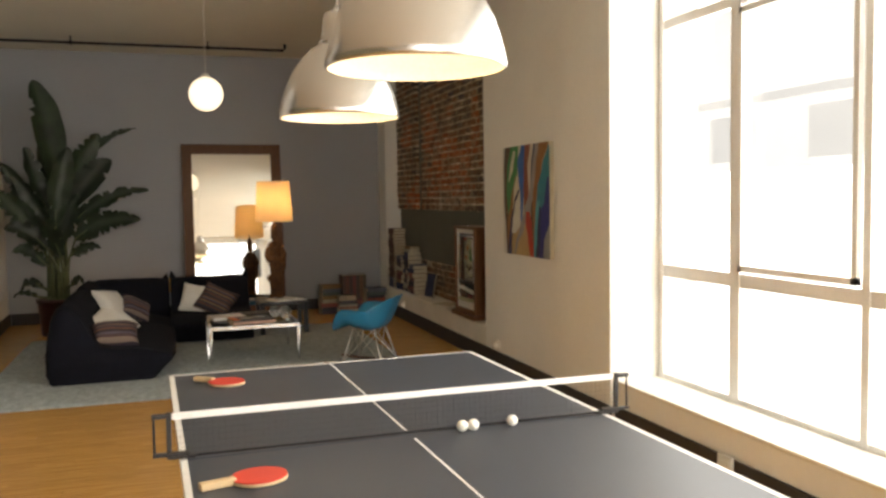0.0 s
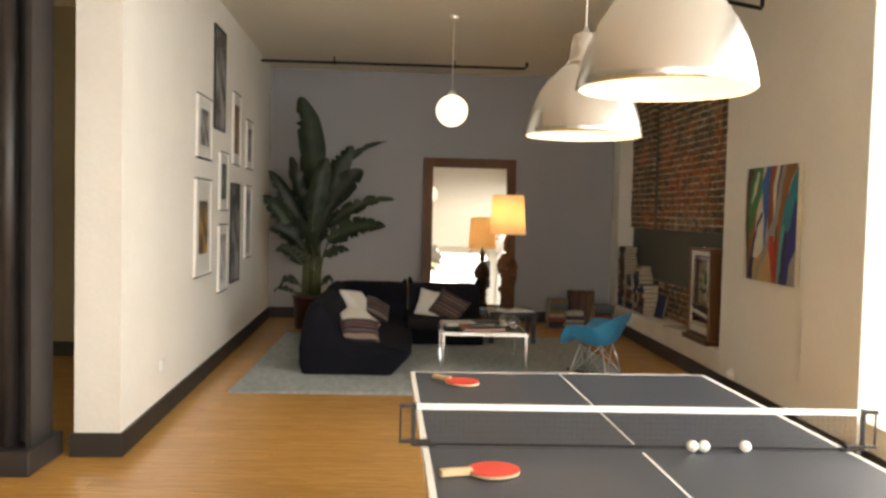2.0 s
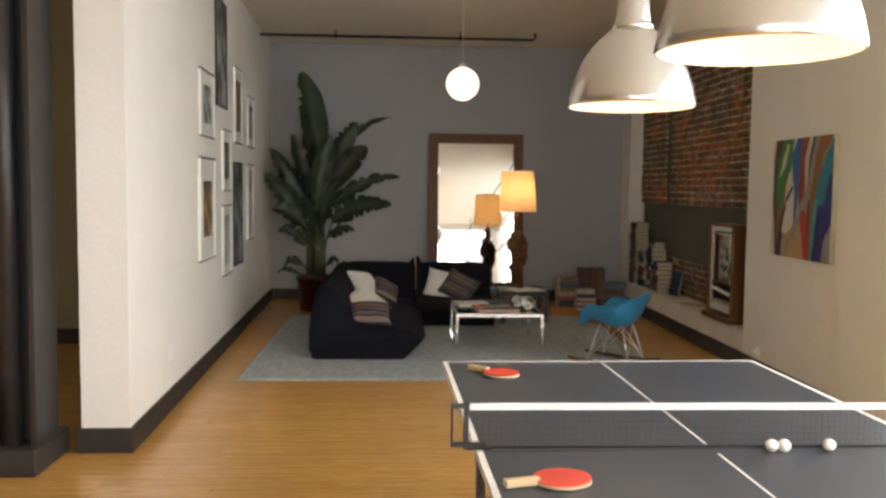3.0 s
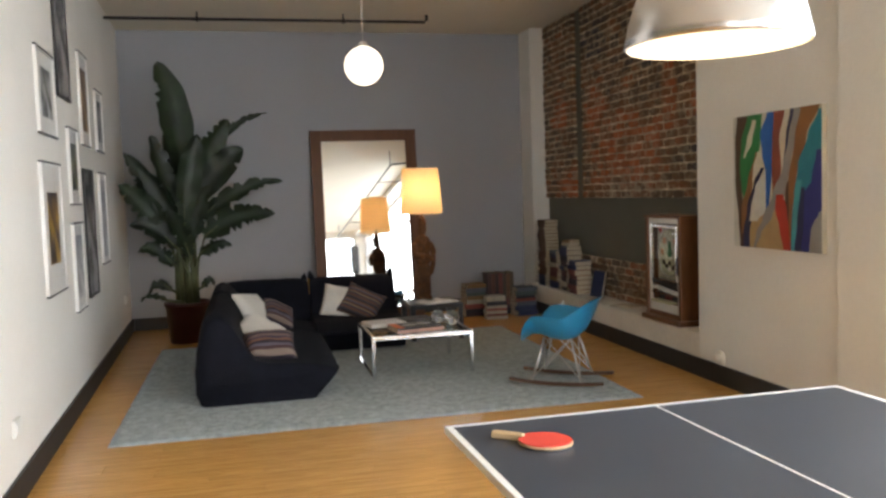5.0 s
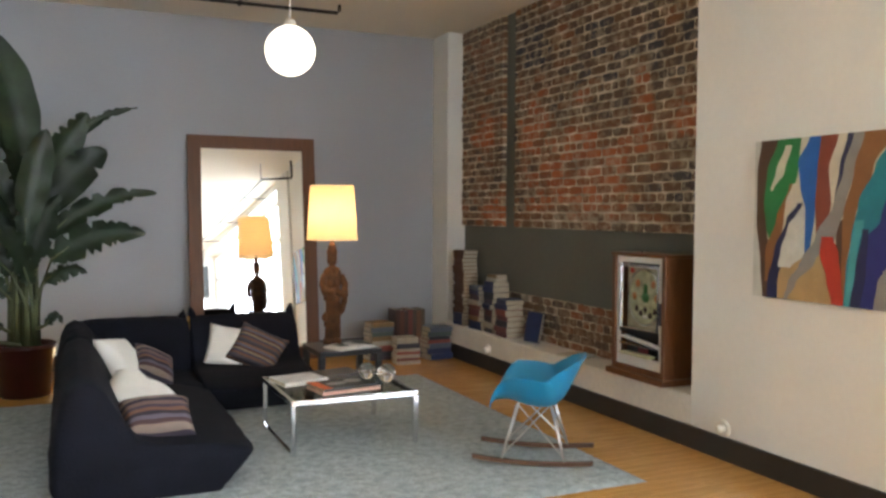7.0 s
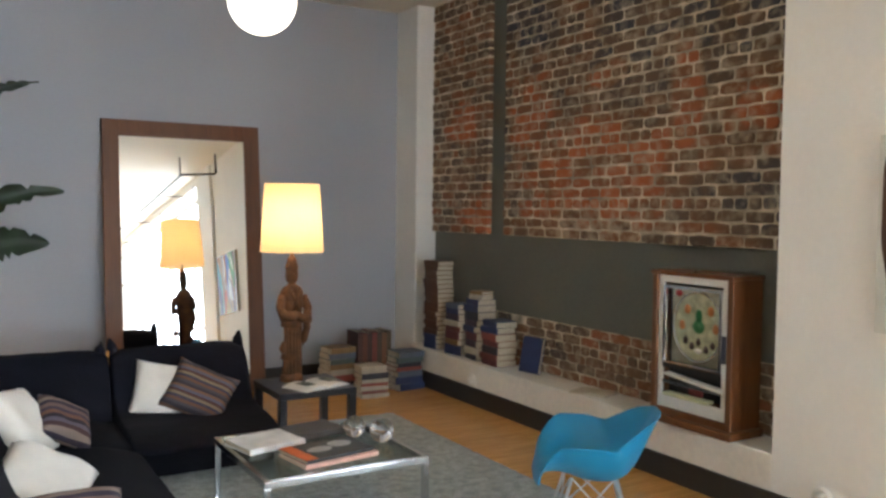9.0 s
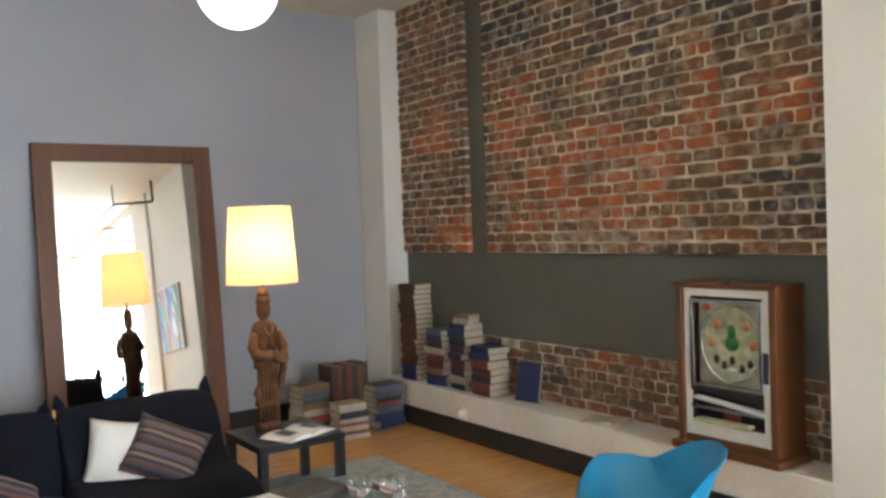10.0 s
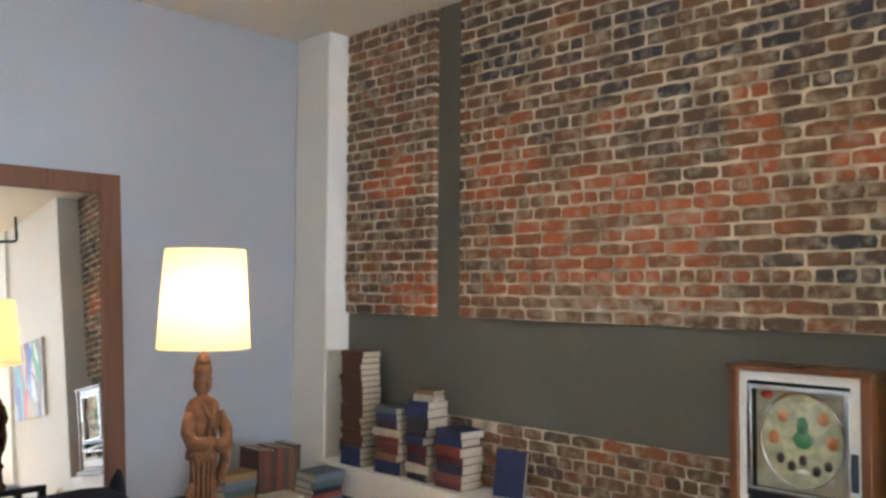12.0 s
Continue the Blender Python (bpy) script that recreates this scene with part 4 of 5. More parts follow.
def rocking_chair():
    # forward is +x of the chair
    yaw = math.degrees(math.atan2(0.57, -0.82))
    t = thing("rocking_chair", pose(1.84, 8.13, 0.016, 0, 0, yaw), "blue moulded armchair shell on wire legs and wooden rockers", "chair")
    spine = [(0.32, 0.345), (0.275, 0.385), (0.17, 0.39), (0.05, 0.36), (-0.06, 0.35), (-0.15, 0.365), (-0.215, 0.415), (-0.265, 0.49), (-0.31, 0.57), (-0.35, 0.64), (-0.372, 0.672)]
    half = [0.24, 0.285, 0.315, 0.325, 0.32, 0.31, 0.29, 0.26, 0.23, 0.19, 0.14]
    rise = [0.01, 0.06, 0.16, 0.20, 0.205, 0.18, 0.135, 0.085, 0.035, 0.0, -0.02]
    fwd = [-0.02, 0.0, 0.015, 0.02, 0.03, 0.06, 0.085, 0.09, 0.08, 0.05, 0.03]
    bm = bmesh.new()
    N = 30

    def at(arr, v):
        i = min(int(v), len(arr) - 2)
        f = v - i
        p0, p1, p2, p3 = arr[max(i - 1, 0)], arr[i], arr[i + 1], arr[min(i + 2, len(arr) - 1)]
        return 0.5 * (2 * p1 + (p2 - p0) * f + (2 * p0 - 5 * p1 + 4 * p2 - p3) * f * f + (3 * p1 - p0 - 3 * p2 + p3) * f ** 3)
    xs, zs = [p[0] * 0.86 for p in spine], [p[1] for p in spine]
    grid = []
    for i in range(41):
        v = i / 4
        r = []
        for j in range(N + 1):
            u = 2 * j / N - 1
            e = max(0.0, (abs(u) - 0.30) / 0.70)
            lift = e ** 1.7
            flare = 0.03 * max(0, (e - 0.8) / 0.2) if 2 < v < 6 else 0
            wid = at(half, v) * (u if abs(u) < 0.8 else math.copysign(0.8 + 0.2 * (abs(u) - 0.8) / 0.2 * 0.75, u)) + math.copysign(flare * 0.6, u)
            r.append(bm.verts.new((at(xs, v) + at(fwd, v) * e ** 1.5, wid, at(zs, v) + at(rise, v) * lift)))
        grid.append(r)
    for p, q in zip(grid, grid[1:]):
        for j in range(N):
            bm.faces.new((p[j], p[j + 1], q[j + 1], q[j]))
    sh = part("shell", bm, M_BLUE, t, smooth=True)
    so = sh.modifiers.new("thickness", "SOLIDIFY")
    so.thickness, so.offset = 0.006, 0
    bv = sh.modifiers.new("round", "BEVEL")
    bv.width, bv.segments, bv.limit_method = 0.002, 2, "ANGLE"
    for s in (-1, 1):
        pts = [(x, s * 0.205, 0.022 + 0.16 * (x + 0.02) ** 2) for x in [-0.37 + 0.74 * k / 20 for k in range(21)]]
        bm = bmesh.new()
        prev = None
        for x, y, z in pts:
            cur = [bm.verts.new((x, y + a, z + b)) for a, b in ((-0.014, -0.013), (0.014, -0.013), (0.014, 0.013), (-0.014, 0.013))]
            if prev:
                for k in range(4):
                    bm.faces.new((prev[k], prev[(k + 1) % 4], cur[(k + 1) % 4], cur[k]))
            else:
                bm.faces.new(cur)
            prev = cur
        bm.faces.new(prev)
        part("rocker", bm, M_ROCKER, t, "dark walnut rocker")
        for x0, x1 in ((0.19, 0.10), (-0.20, -0.11)):
            part("leg", tube(bmesh.new(), [(x0, s * 0.205, 0.03), (x1, s * 0.13, 0.365)], 0.0085, 10), M_WIRE, t, smooth=True)
        part("strut", tube(bmesh.new(), [(0.185, s * 0.20, 0.06), (-0.10, s * 0.12, 0.36)], 0.0045, 8), M_WIRE, t)
        part("strut", tube(bmesh.new(), [(-0.195, s * 0.20, 0.06), (0.10, s * 0.12, 0.365)], 0.0045, 8), M_WIRE, t)
    for x in (0.18, -0.19):
        part("strut", tube(bmesh.new(), [(x, -0.20, 0.07), (x * 0.6, 0.12, 0.355)], 0.0045, 8), M_WIRE, t)
        part("strut", tube(bmesh.new(), [(x, 0.20, 0.07), (x * 0.6, -0.12, 0.355)], 0.0045, 8), M_WIRE, t)


rocking_chair()

# ---- leaning mirror ----
MX, MW, MH = 0.935, 1.33, 2.36
lean = 5.7
t = thing("leaning_mirror", pose(MX, 12.245, 0.0, -lean, 0, 0.4), "tall brown wood-framed mirror leaning against the grey wall", "mirror")
fw = 0.135
for a in ((-MW / 2, -MW / 2 + fw, 0, MH), (MW / 2 - fw, MW / 2, 0, MH), (-MW / 2 + fw, MW / 2 - fw, MH - fw, MH), (-MW / 2 + fw, MW / 2 - fw, 0, fw)):
    part("frame_rail", boxes((a[0], a[1], -0.025, 0.02, a[2], a[3]), bevel=0.006), M_FRAMEWOOD, t)
part("mirror_glass", boxes((-MW / 2 + fw - 0.004, MW / 2 - fw + 0.004, -0.008, -0.002, fw - 0.004, MH - fw + 0.004)), M_MIRROR, t)

# ---- side table, statue lamp, open book ----
t = thing("side_table", pose(1.34, 10.62, 0), "small square black lacquered side table on the wooden floor", "table")
part("tabletop", boxes((-0.28, 0.28, -0.28, 0.28, 0.345, 0.39), bevel=0.004), M_BLACK, t)
for x, y in ((-0.252, -0.252), (0.252, -0.252), (0.252, 0.252), (-0.252, 0.252)):
    part("leg", boxes((x - 0.026, x + 0.026, y - 0.026, y + 0.026, 0, 0.345), bevel=0.003), M_BLACK, t)

t = thing("statue_lamp", pose(1.295, 10.76, 0.390) @ Matrix.Scale(0.971, 4), "carved robed wooden figure lamp with a lit cream shade", "lamp")
bm = bmesh.new()
turned(bm, [(0.0, 0.0), (0.125, 0.0), (0.128, 0.03), (0.115, 0.045), (0.10, 0.06), (0.095, 0.12), (0.088, 0.22), (0.085, 0.32), (0.09, 0.42), (0.105, 0.50), (0.122, 0.56), (0.128, 0.61), (0.122, 0.66), (0.098, 0.695), (0.05, 0.712), (0.036, 0.722),
            (0.056, 0.74), (0.068, 0.765), (0.070, 0.795), (0.064, 0.82), (0.072, 0.83), (0.070, 0.855), (0.052, 0.885), (0.022, 0.90), (0.018, 0.95), (0.0, 0.952)], 36, 0.86, 0.66)
tube(bm, [(0.10, -0.02, 0.63), (0.135, -0.05, 0.54), (0.12, -0.085, 0.47), (0.05, -0.115, 0.475), (0.0, -0.12, 0.50)], [0.035, 0.042, 0.046, 0.036, 0.03], 12)
tube(bm, [(-0.10, -0.02, 0.63), (-0.13, -0.05, 0.55), (-0.115, -0.085, 0.49), (-0.05, -0.115, 0.49), (0.0, -0.12, 0.50)], [0.035, 0.042, 0.044, 0.036, 0.03], 12)
tube(bm, [(0.12, -0.06, 0.50), (0.125, -0.06, 0.40), (0.10, -0.05, 0.30), (0.09, -0.04, 0.26)], [0.03, 0.035, 0.03, 0.012], 10)
tube(bm, [(-0.10, -0.06, 0.30), (-0.115, -0.06, 0.25), (-0.10, -0.05, 0.21)], [0.012, 0.03, 0.012], 10)
for k in range(7):
    a = -2.6 + k * 0.35
    tube(bm, [(0.092 * math.cos(a), 0.066 * math.sin(a), 0.06), (0.086 * math.cos(a), 0.062 * math.sin(a), 0.30), (0.10 * math.cos(a), 0.072 * math.sin(a), 0.46)], [0.014, 0.012, 0.005], 6)
tube(bm, [(-0.05, -0.075, 0.69), (0.0, -0.10, 0.60), (0.03, -0.10, 0.52)], [0.012, 0.014, 0.010], 8)
tube(bm, [(0.05, -0.075, 0.69), (0.0, -0.105, 0.60), (-0.03, -0.10, 0.52)], [0.012, 0.014, 0.010], 8)
tube(bm, [(0.0, -0.046, 0.80), (0.0, -0.058, 0.778), (0.0, -0.048, 0.766)], [0.005, 0.010, 0.006], 8)
turned(bm, [(0.0, 0.875), (0.052, 0.872), (0.045, 0.90), (0.028, 0.922), (0.0, 0.93)], 20, 1.0, 0.8)
turned(bm, [(0.105, 0.40), (0.118, 0.405), (0.112, 0.44), (0.10, 0.45)], 30, 0.86, 0.72)
turned(bm, [(0.108, 0.16), (0.116, 0.165), (0.105, 0.20)], 30, 0.86, 0.70)
for v in bm.verts:
    v.co.x, v.co.y = v.co.x * 0.80, v.co.y * 0.9
    v.co += 0.004 * Vector((noise.noise(v.co * 18), noise.noise(v.co * 18 + Vector((5, 0, 0))), 0))
part("carved_figure", bm, M_STATUE, t, smooth=True)
part("harp", tube(bmesh.new(), [(0, 0, 0.94), (0, 0, 1.40)], 0.005, 8), M_IRON, t)
bm = turned(bmesh.new(), [(0.232, 0.955), (0.230, 0.965), (0.200, 1.445), (0.199, 1.453)], 48)
sh = part("shade", bm, M_SHADE, t, "glowing cream linen shade", smooth=True)
bm = bmesh.new()
for k in range(3):
    a = 2.1 * k
    tube(bm, [(0, 0, 1.40), (0.198 * math.cos(a), 0.198 * math.sin(a), 1.43)], 0.002, 6)
part("shade_spider", bm, M_IRON, t)

t = thing("open_book", pose(1.38, 10.50, 0.391, 0, 0, 20), "open illustrated book lying on the black side table", "book")
for s in (-1, 1):
    bm = bmesh.new()
    prev = None
    for k in range(13):
        u = k / 12
        z = 0.003 + 0.028 * math.sin(math.pi * min(1, u * 1.05)) ** 0.7 * (1 - 0.45 * u)
        cur = [bm.verts.new((s * u * 0.20, y, zz)) for y, zz in ((-0.13, 0.0), (0.13, 0.0), (0.13, z), (-0.13, z))]
        if prev:
            for q in range(4):
                bm.faces.new((prev[q], prev[(q + 1) % 4], cur[(q + 1) % 4], cur[q]))
        prev = cur
    bm.faces.new(prev)
    part("page_block", bm, M_WHITEPAPER, t)
    part("page_picture", boxes((min(s * 0.06, s * 0.15), max(s * 0.06, s * 0.15), -0.07, 0.06, 0.030, 0.0315), bevel=0), P_GREEN, t)

# ---- books ----
BOOKCOL = [(0.022, 0.032, 0.095), (0.12, 0.03, 0.03), (0.05, 0.03, 0.045), (0.22, 0.13, 0.05), (0.02, 0.02, 0.03), (0.16, 0.05, 0.04), (0.40, 0.36, 0.28), (0.10, 0.12, 0.16), (0.25, 0.06, 0.04), (0.07, 0.10, 0.09), (0.085, 0.034, 0.014)]
NAMES = ["navy cloth", "dark red cloth", "plum cloth", "tan cloth", "black", "russet cloth", "cream", "slate-blue cloth", "brick-red", "dark green cloth", "brown leather"]
rnd = random.Random(7)


def stack(x, y, z, heights, w, d, rz, group, cols=None, jitter=0.012):
    for i, h in enumerate(heights):
        k = rnd.randrange(len(BOOKCOL)) if cols is None else cols[i % len(cols)]
        book(pose(x + rnd.uniform(-jitter, jitter), y + rnd.uniform(-jitter, jitter), z, 0, 0, rz + rnd.uniform(-5, 5)), w * rnd.uniform(0.88, 1.0), d * rnd.uniform(0.9, 1.0), h,
             BOOKCOL[k], NAMES[k] + " hardback book lying in a stack", group)
        z += h
    return z


G = "books on the ledge"
# the spines face the room (-x) and the page ends the windows (-y)
z = stack(3.09, 11.74, 0.352, [0.05, 0.045, 0.04], 0.24, 0.20, -90, G, [0, 0, 0])
z = stack(3.09, 11.74, 0.352 + 0.135, [0.042] * 16, 0.24, 0.19, -90, G, [10], 0.006)
stack(3.10, 11.36, 0.352, [0.09, 0.05, 0.07, 0.045, 0.05, 0.06, 0.045, 0.04], 0.24, 0.20, -88, G, [0, 3, 1, 5, 6, 2, 0, 7])
z = stack(3.11, 11.07, 0.352, [0.05, 0.06, 0.06, 0.07, 0.05, 0.05, 0.07, 0.06, 0.05], 0.22, 0.20, -92, G, [4, 6, 2, 1, 0, 2, 4, 0, 0])
stack(3.11, 11.04, z, [0.025, 0.02, 0.025], 0.16, 0.15, -75, G, [6, 6, 3])
z = stack(3.10, 10.76, 0.352, [0.05, 0.05, 0.06, 0.05, 0.06, 0.05, 0.05], 0.25, 0.20, -92, G, [1, 5, 4, 1, 8, 0, 0])
book(pose(3.13, 10.36, 0.352, 0, 0, 0) @ pose(0, 0, 0, 78, 0, -80) @ pose(0, 0.14, 0), 0.21, 0.28, 0.03, (0.018, 0.03, 0.10), "dark blue hardback leaning against the brick", G)
G = "books on the floor"
stack(2.16, 11.95, 0, [0.05, 0.045, 0.06, 0.05, 0.05, 0.045, 0.05, 0.05], 0.28, 0.22, 5, G, [2, 4, 8, 6, 3, 9, 7, 3])
stack(2.34, 11.62, 0, [0.035, 0.03, 0.035, 0.03, 0.035, 0.05, 0.06], 0.26, 0.20, -4, G, [6, 5, 6, 8, 6, 4, 6])
zz = stack(2.52, 12.0, 0, [0.05, 0.06, 0.05, 0.04], 0.36, 0.24, 2, G, [4, 2, 5, 1])
for k in range(7):
    book(pose(2.38 + 0.048 * k, 12.0, zz, 0, -90, 0) @ pose(0.15, 0, 0), 0.34 - 0.012 * (k % 3), 0.24, 0.045, [(0.07, 0.03, 0.022), (0.12, 0.04, 0.02), (0.05, 0.025, 0.02), (0.17, 0.04, 0.03), (0.06, 0.045, 0.03), (0.15, 0.07, 0.03), (0.08, 0.06, 0.03)][k], "old leather-bound book standing upright on a stack", G)
stack(2.76, 11.78, 0, [0.06, 0.06, 0.05, 0.04, 0.035, 0.05, 0.05], 0.28, 0.22, 3, G, [0, 0, 7, 8, 4, 9, 7])
t = thing("open_booklet", pose(3.08, 9.55, 0.352, 0, 0, -70), "open cream booklet lying on the ledge", "book")
part("page_block", boxes((-0.14, -0.002, -0.10, 0.10, 0, 0.012), bevel=0.003), M_PAPER, t)
part("page_block", boxes((0.002, 0.14, -0.10, 0.10, 0, 0.018), bevel=0.003), M_PAPER, t)

# ---- pinball cabinet on the ledge ----


def pinball():
    # front looks along -x; local: x across (towards the windows is +x), y inwards, z up
    t = thing("pinball_cabinet", pose(2.945, 8.55, 0.352, 0, 0, -90), "wooden upright pinball cabinet with a white front on the ledge", "game cabinet")
    W, D, H = 0.29, 0.25, 0.90
    part("base", boxes((-W - 0.05, W + 0.05, -0.035, D, 0, 0.045), bevel=0.008), M_CABWOOD, t)
    part("side_panel", boxes((-W - 0.02, -W + 0.02, 0, D, 0.045, H), bevel=0.004), M_CABWOOD, t)
    part("side_panel", boxes((W - 0.02, W + 0.02, 0, D, 0.045, H), bevel=0.004), M_CABWOOD, t)
    part("top_panel", boxes((-W - 0.03, W + 0.03, -0.012, D, H, H + 0.025), bevel=0.006), M_CABWOOD, t)
    part("back_panel", boxes((-W + 0.02, W - 0.02, D - 0.015, D, 0.045, H)), M_CABWOOD, t)
    part("lower_rail", boxes((-W + 0.02, W - 0.02, 0.01, 0.04, 0.045, 0.085)), M_CABWOOD, t)
    for a in ((-W + 0.022, -W + 0.056, 0.087, H - 0.002), (W - 0.066, W - 0.022, 0.087, H - 0.002), (-W + 0.056, W - 0.066, H - 0.045, H - 0.002), (-W + 0.056, W - 0.066, 0.087, 0.16)):
        part("front_panel", boxes((a[0], a[1], 0.02, 0.035, a[2], a[3])), M_ENAMEL, t, "white enamelled metal front")
    x0, x1 = -W + 0.058, W - 0.068
    ch = bmesh.new()
    for a in ((x0, x0 + 0.022, 0.36, 0.84), (x1 - 0.022, x1, 0.36, 0.84), (x0 + 0.022, x1 - 0.022, 0.818, 0.84), (x0 + 0.022, x1 - 0.022, 0.36, 0.375)):
        box(ch, a[0], a[1], 0.012, 0.032, a[2], a[3], bevel=0.003)
    part("chrome_bezel", ch, M_CHROME, t)
    part("playfield", boxes((x0 + 0.02, x1 - 0.02, 0.075, 0.085, 0.37, 0.82)), mat("playfield_print", (0.42, 0.38, 0.26), 0.5, vary=0.25, scale=14), t)
    part("well", boxes((x0 - 0.02, x1 + 0.02, 0.10, 0.11, 0.16, 0.85)), M_BLACK, t)
    cz, rr = 0.60, 0.185
    ring = bmesh.new()
    pts = [(rr * 1.0 * math.cos(a), 0.062, cz + rr * 1.12 * math.sin(a)) for a in [2 * math.pi * k / 48 for k in range(49)]]
    tube(ring, pts, 0.007, 6)
    part("ball_track", ring, M_CHROME, t)
    fld = bmesh.new()
    turned(fld, [(0.0, 0.0), (rr - 0.005, 0.0)], 40, 1.0, 1.1)
    fld.transform(pose(0, 0.073, cz, 90, 0, 0))
    part("round_field", fld, mat("field_green", (0.46, 0.46, 0.28), 0.45, vary=0.35, scale=18), t)

    def blob(x, z, rx, rz_, c, nm):
        b = turned(bmesh.new(), [(0.0, 0.012), (0.6, 0.010), (1.0, 0.0)], 16, rx, rz_)
        b.transform(pose(x, 0.072, z, 90, 0, 0))
        part(nm, b, cover(c), t, smooth=True)
    blob(0.0, 0.66, 0.026, 0.045, (0.03, 0.16, 0.04), "centre_ornament")
    blob(0.0, 0.60, 0.045, 0.04, (0.04, 0.20, 0.05), "centre_ornament")
    for x, z in ((-0.09, 0.70), (0.09, 0.70), (-0.13, 0.60), (0.13, 0.60)):
        blob(x, z, 0.026, 0.03, (0.50, 0.20, 0.06), "tulip_catcher")
    for x, z in ((-0.10, 0.51), (-0.05, 0.48), (0.0, 0.51), (0.06, 0.47), (0.11, 0.50)):
        blob(x, z, 0.019, 0.024, (0.05, 0.025, 0.02), "pocket")
    blob(-0.16, 0.79, 0.03, 0.02, (0.50, 0.05, 0.03), "corner_badge")
    blob(0.0, 0.455, 0.03, 0.016, (0.70, 0.68, 0.62), "exit_cup")
    pins = bmesh.new()
    for k in range(60):
        a, r = rnd.uniform(0, 6.28), rr * math.sqrt(rnd.uniform(0.05, 0.9))
        tube(pins, [(r * math.cos(a), 0.075, cz + r * math.sin(a)), (r * math.cos(a), 0.055, cz + r * math.sin(a))], 0.0016, 5)
    tagged(part("pins", pins, M_CHROME, t), kind="stuff")
    g = part("glazing", boxes((x0 + 0.02, x1 - 0.02, 0.024, 0.027, 0.375, 0.82)), M_GLASS, t)
    g.visible_shadow = False
    tr = boxes((x0, x1, -0.002, 0.06, 0.27, 0.285), bevel=0.004)
    tr.transform(pose(0, 0, 0, 0, 5, 0))
    part("upper_ball_tray", tr, M_ENAMEL, t)
    part("dark_band", boxes((x0 - 0.002, x1 + 0.002, 0.02, 0.04, 0.33, 0.36)), M_BLACK, t)
    part("dark_band", boxes((x0 - 0.002, x1 + 0.002, 0.02, 0.05, 0.235, 0.255)), M_CHROME, t)
    part("lower_ball_tray", boxes((x0 + 0.03, x1 - 0.08, -0.01, 0.06, 0.165, 0.185), bevel=0.006), cover((0.52, 0.52, 0.30)), t)
    part("red_trim", boxes((-0.04, 0.06, 0.045, 0.06, 0.19, 0.225)), cover((0.15, 0.02, 0.02)), t)
    part("coin_plate", boxes((W - 0.065, W - 0.035, 0.012, 0.02, 0.42, 0.58), bevel=0.002), cover((0.03, 0.035, 0.06)), t)
    part("latch", tube(bmesh.new(), [(-0.02, 0.04, H + 0.03), (0.03, 0.03, H + 0.035)], 0.006, 8), M_CHROME, t)


pinball()

# ---- plant ----


def leaf(base, mid, tip, w, seed, blunt=False):
    """A paddle leaf folded along a bending midrib, its rim split between the veins and its tip drooping."""
    bm = bmesh.new()
    base, mid, tip = Vector(base), Vector(mid), Vector(tip)
    n = 40
    r = random.Random(seed)
    prev = None
    up = Vector((0.25 + 0.6 * math.sin(seed * 2.1), -1.0, 0.25 + 0.35 * math.cos(seed * 1.7))).normalized()
    tears = [1.0, 1.0]
    for i in range(n + 1):
        u = i / n
        p = base * (1 - u) ** 2 + mid * 2 * u * (1 - u) + tip * u * u
        d = ((mid - base) * (1 - u) + (tip - mid) * u).normalized()
        p.z -= 0.05 * max(0.0, u - 0.6) ** 2 * 6 * (0.3 if blunt else 1.0)
        side = d.cross(up).normalized()
        nrm = side.cross(d).normalized()
        if blunt:
            half = w * math.sin(math.pi * (0.05 + 0.95 * u) ** 1.35) ** 0.55 if u < 1 else 0.0
        else:
            half = w * (math.sin(math.pi * min(1.0, 0.06 + u * 0.94)) ** 0.62) * (1 - 0.25 * u)
        for k in (0, 1):
            # the rim keeps its width along a lobe, then drops into a split
            tears[k] = r.uniform(0.45, 0.8) if r.random() < (0.05 if blunt else 0.15) else min(1.0, tears[k] + r.uniform(0.1, 0.5))
        fold = (0.42 if blunt else 0.55) * half
        wav = 0.016 * math.sin(u * 23 + seed)
        cur = [bm.verts.new(p + side * (-half * tears[0]) + nrm * (fold * tears[0] + wav)), bm.verts.new(p + side * (-half * 0.4) + nrm * 0.28 * fold), bm.verts.new(p),
               bm.verts.new(p + side * (half * 0.4) + nrm * 0.28 * fold), bm.verts.new(p + side * (half * tears[1]) + nrm * (fold * tears[1] - wav))]
        if prev:
            for k in range(4):
                bm.faces.new((prev[k], prev[k + 1], cur[k + 1], cur[k]))
        prev = cur
    bmesh.ops.remove_doubles(bm, verts=bm.verts, dist=0.0002)
    return bm


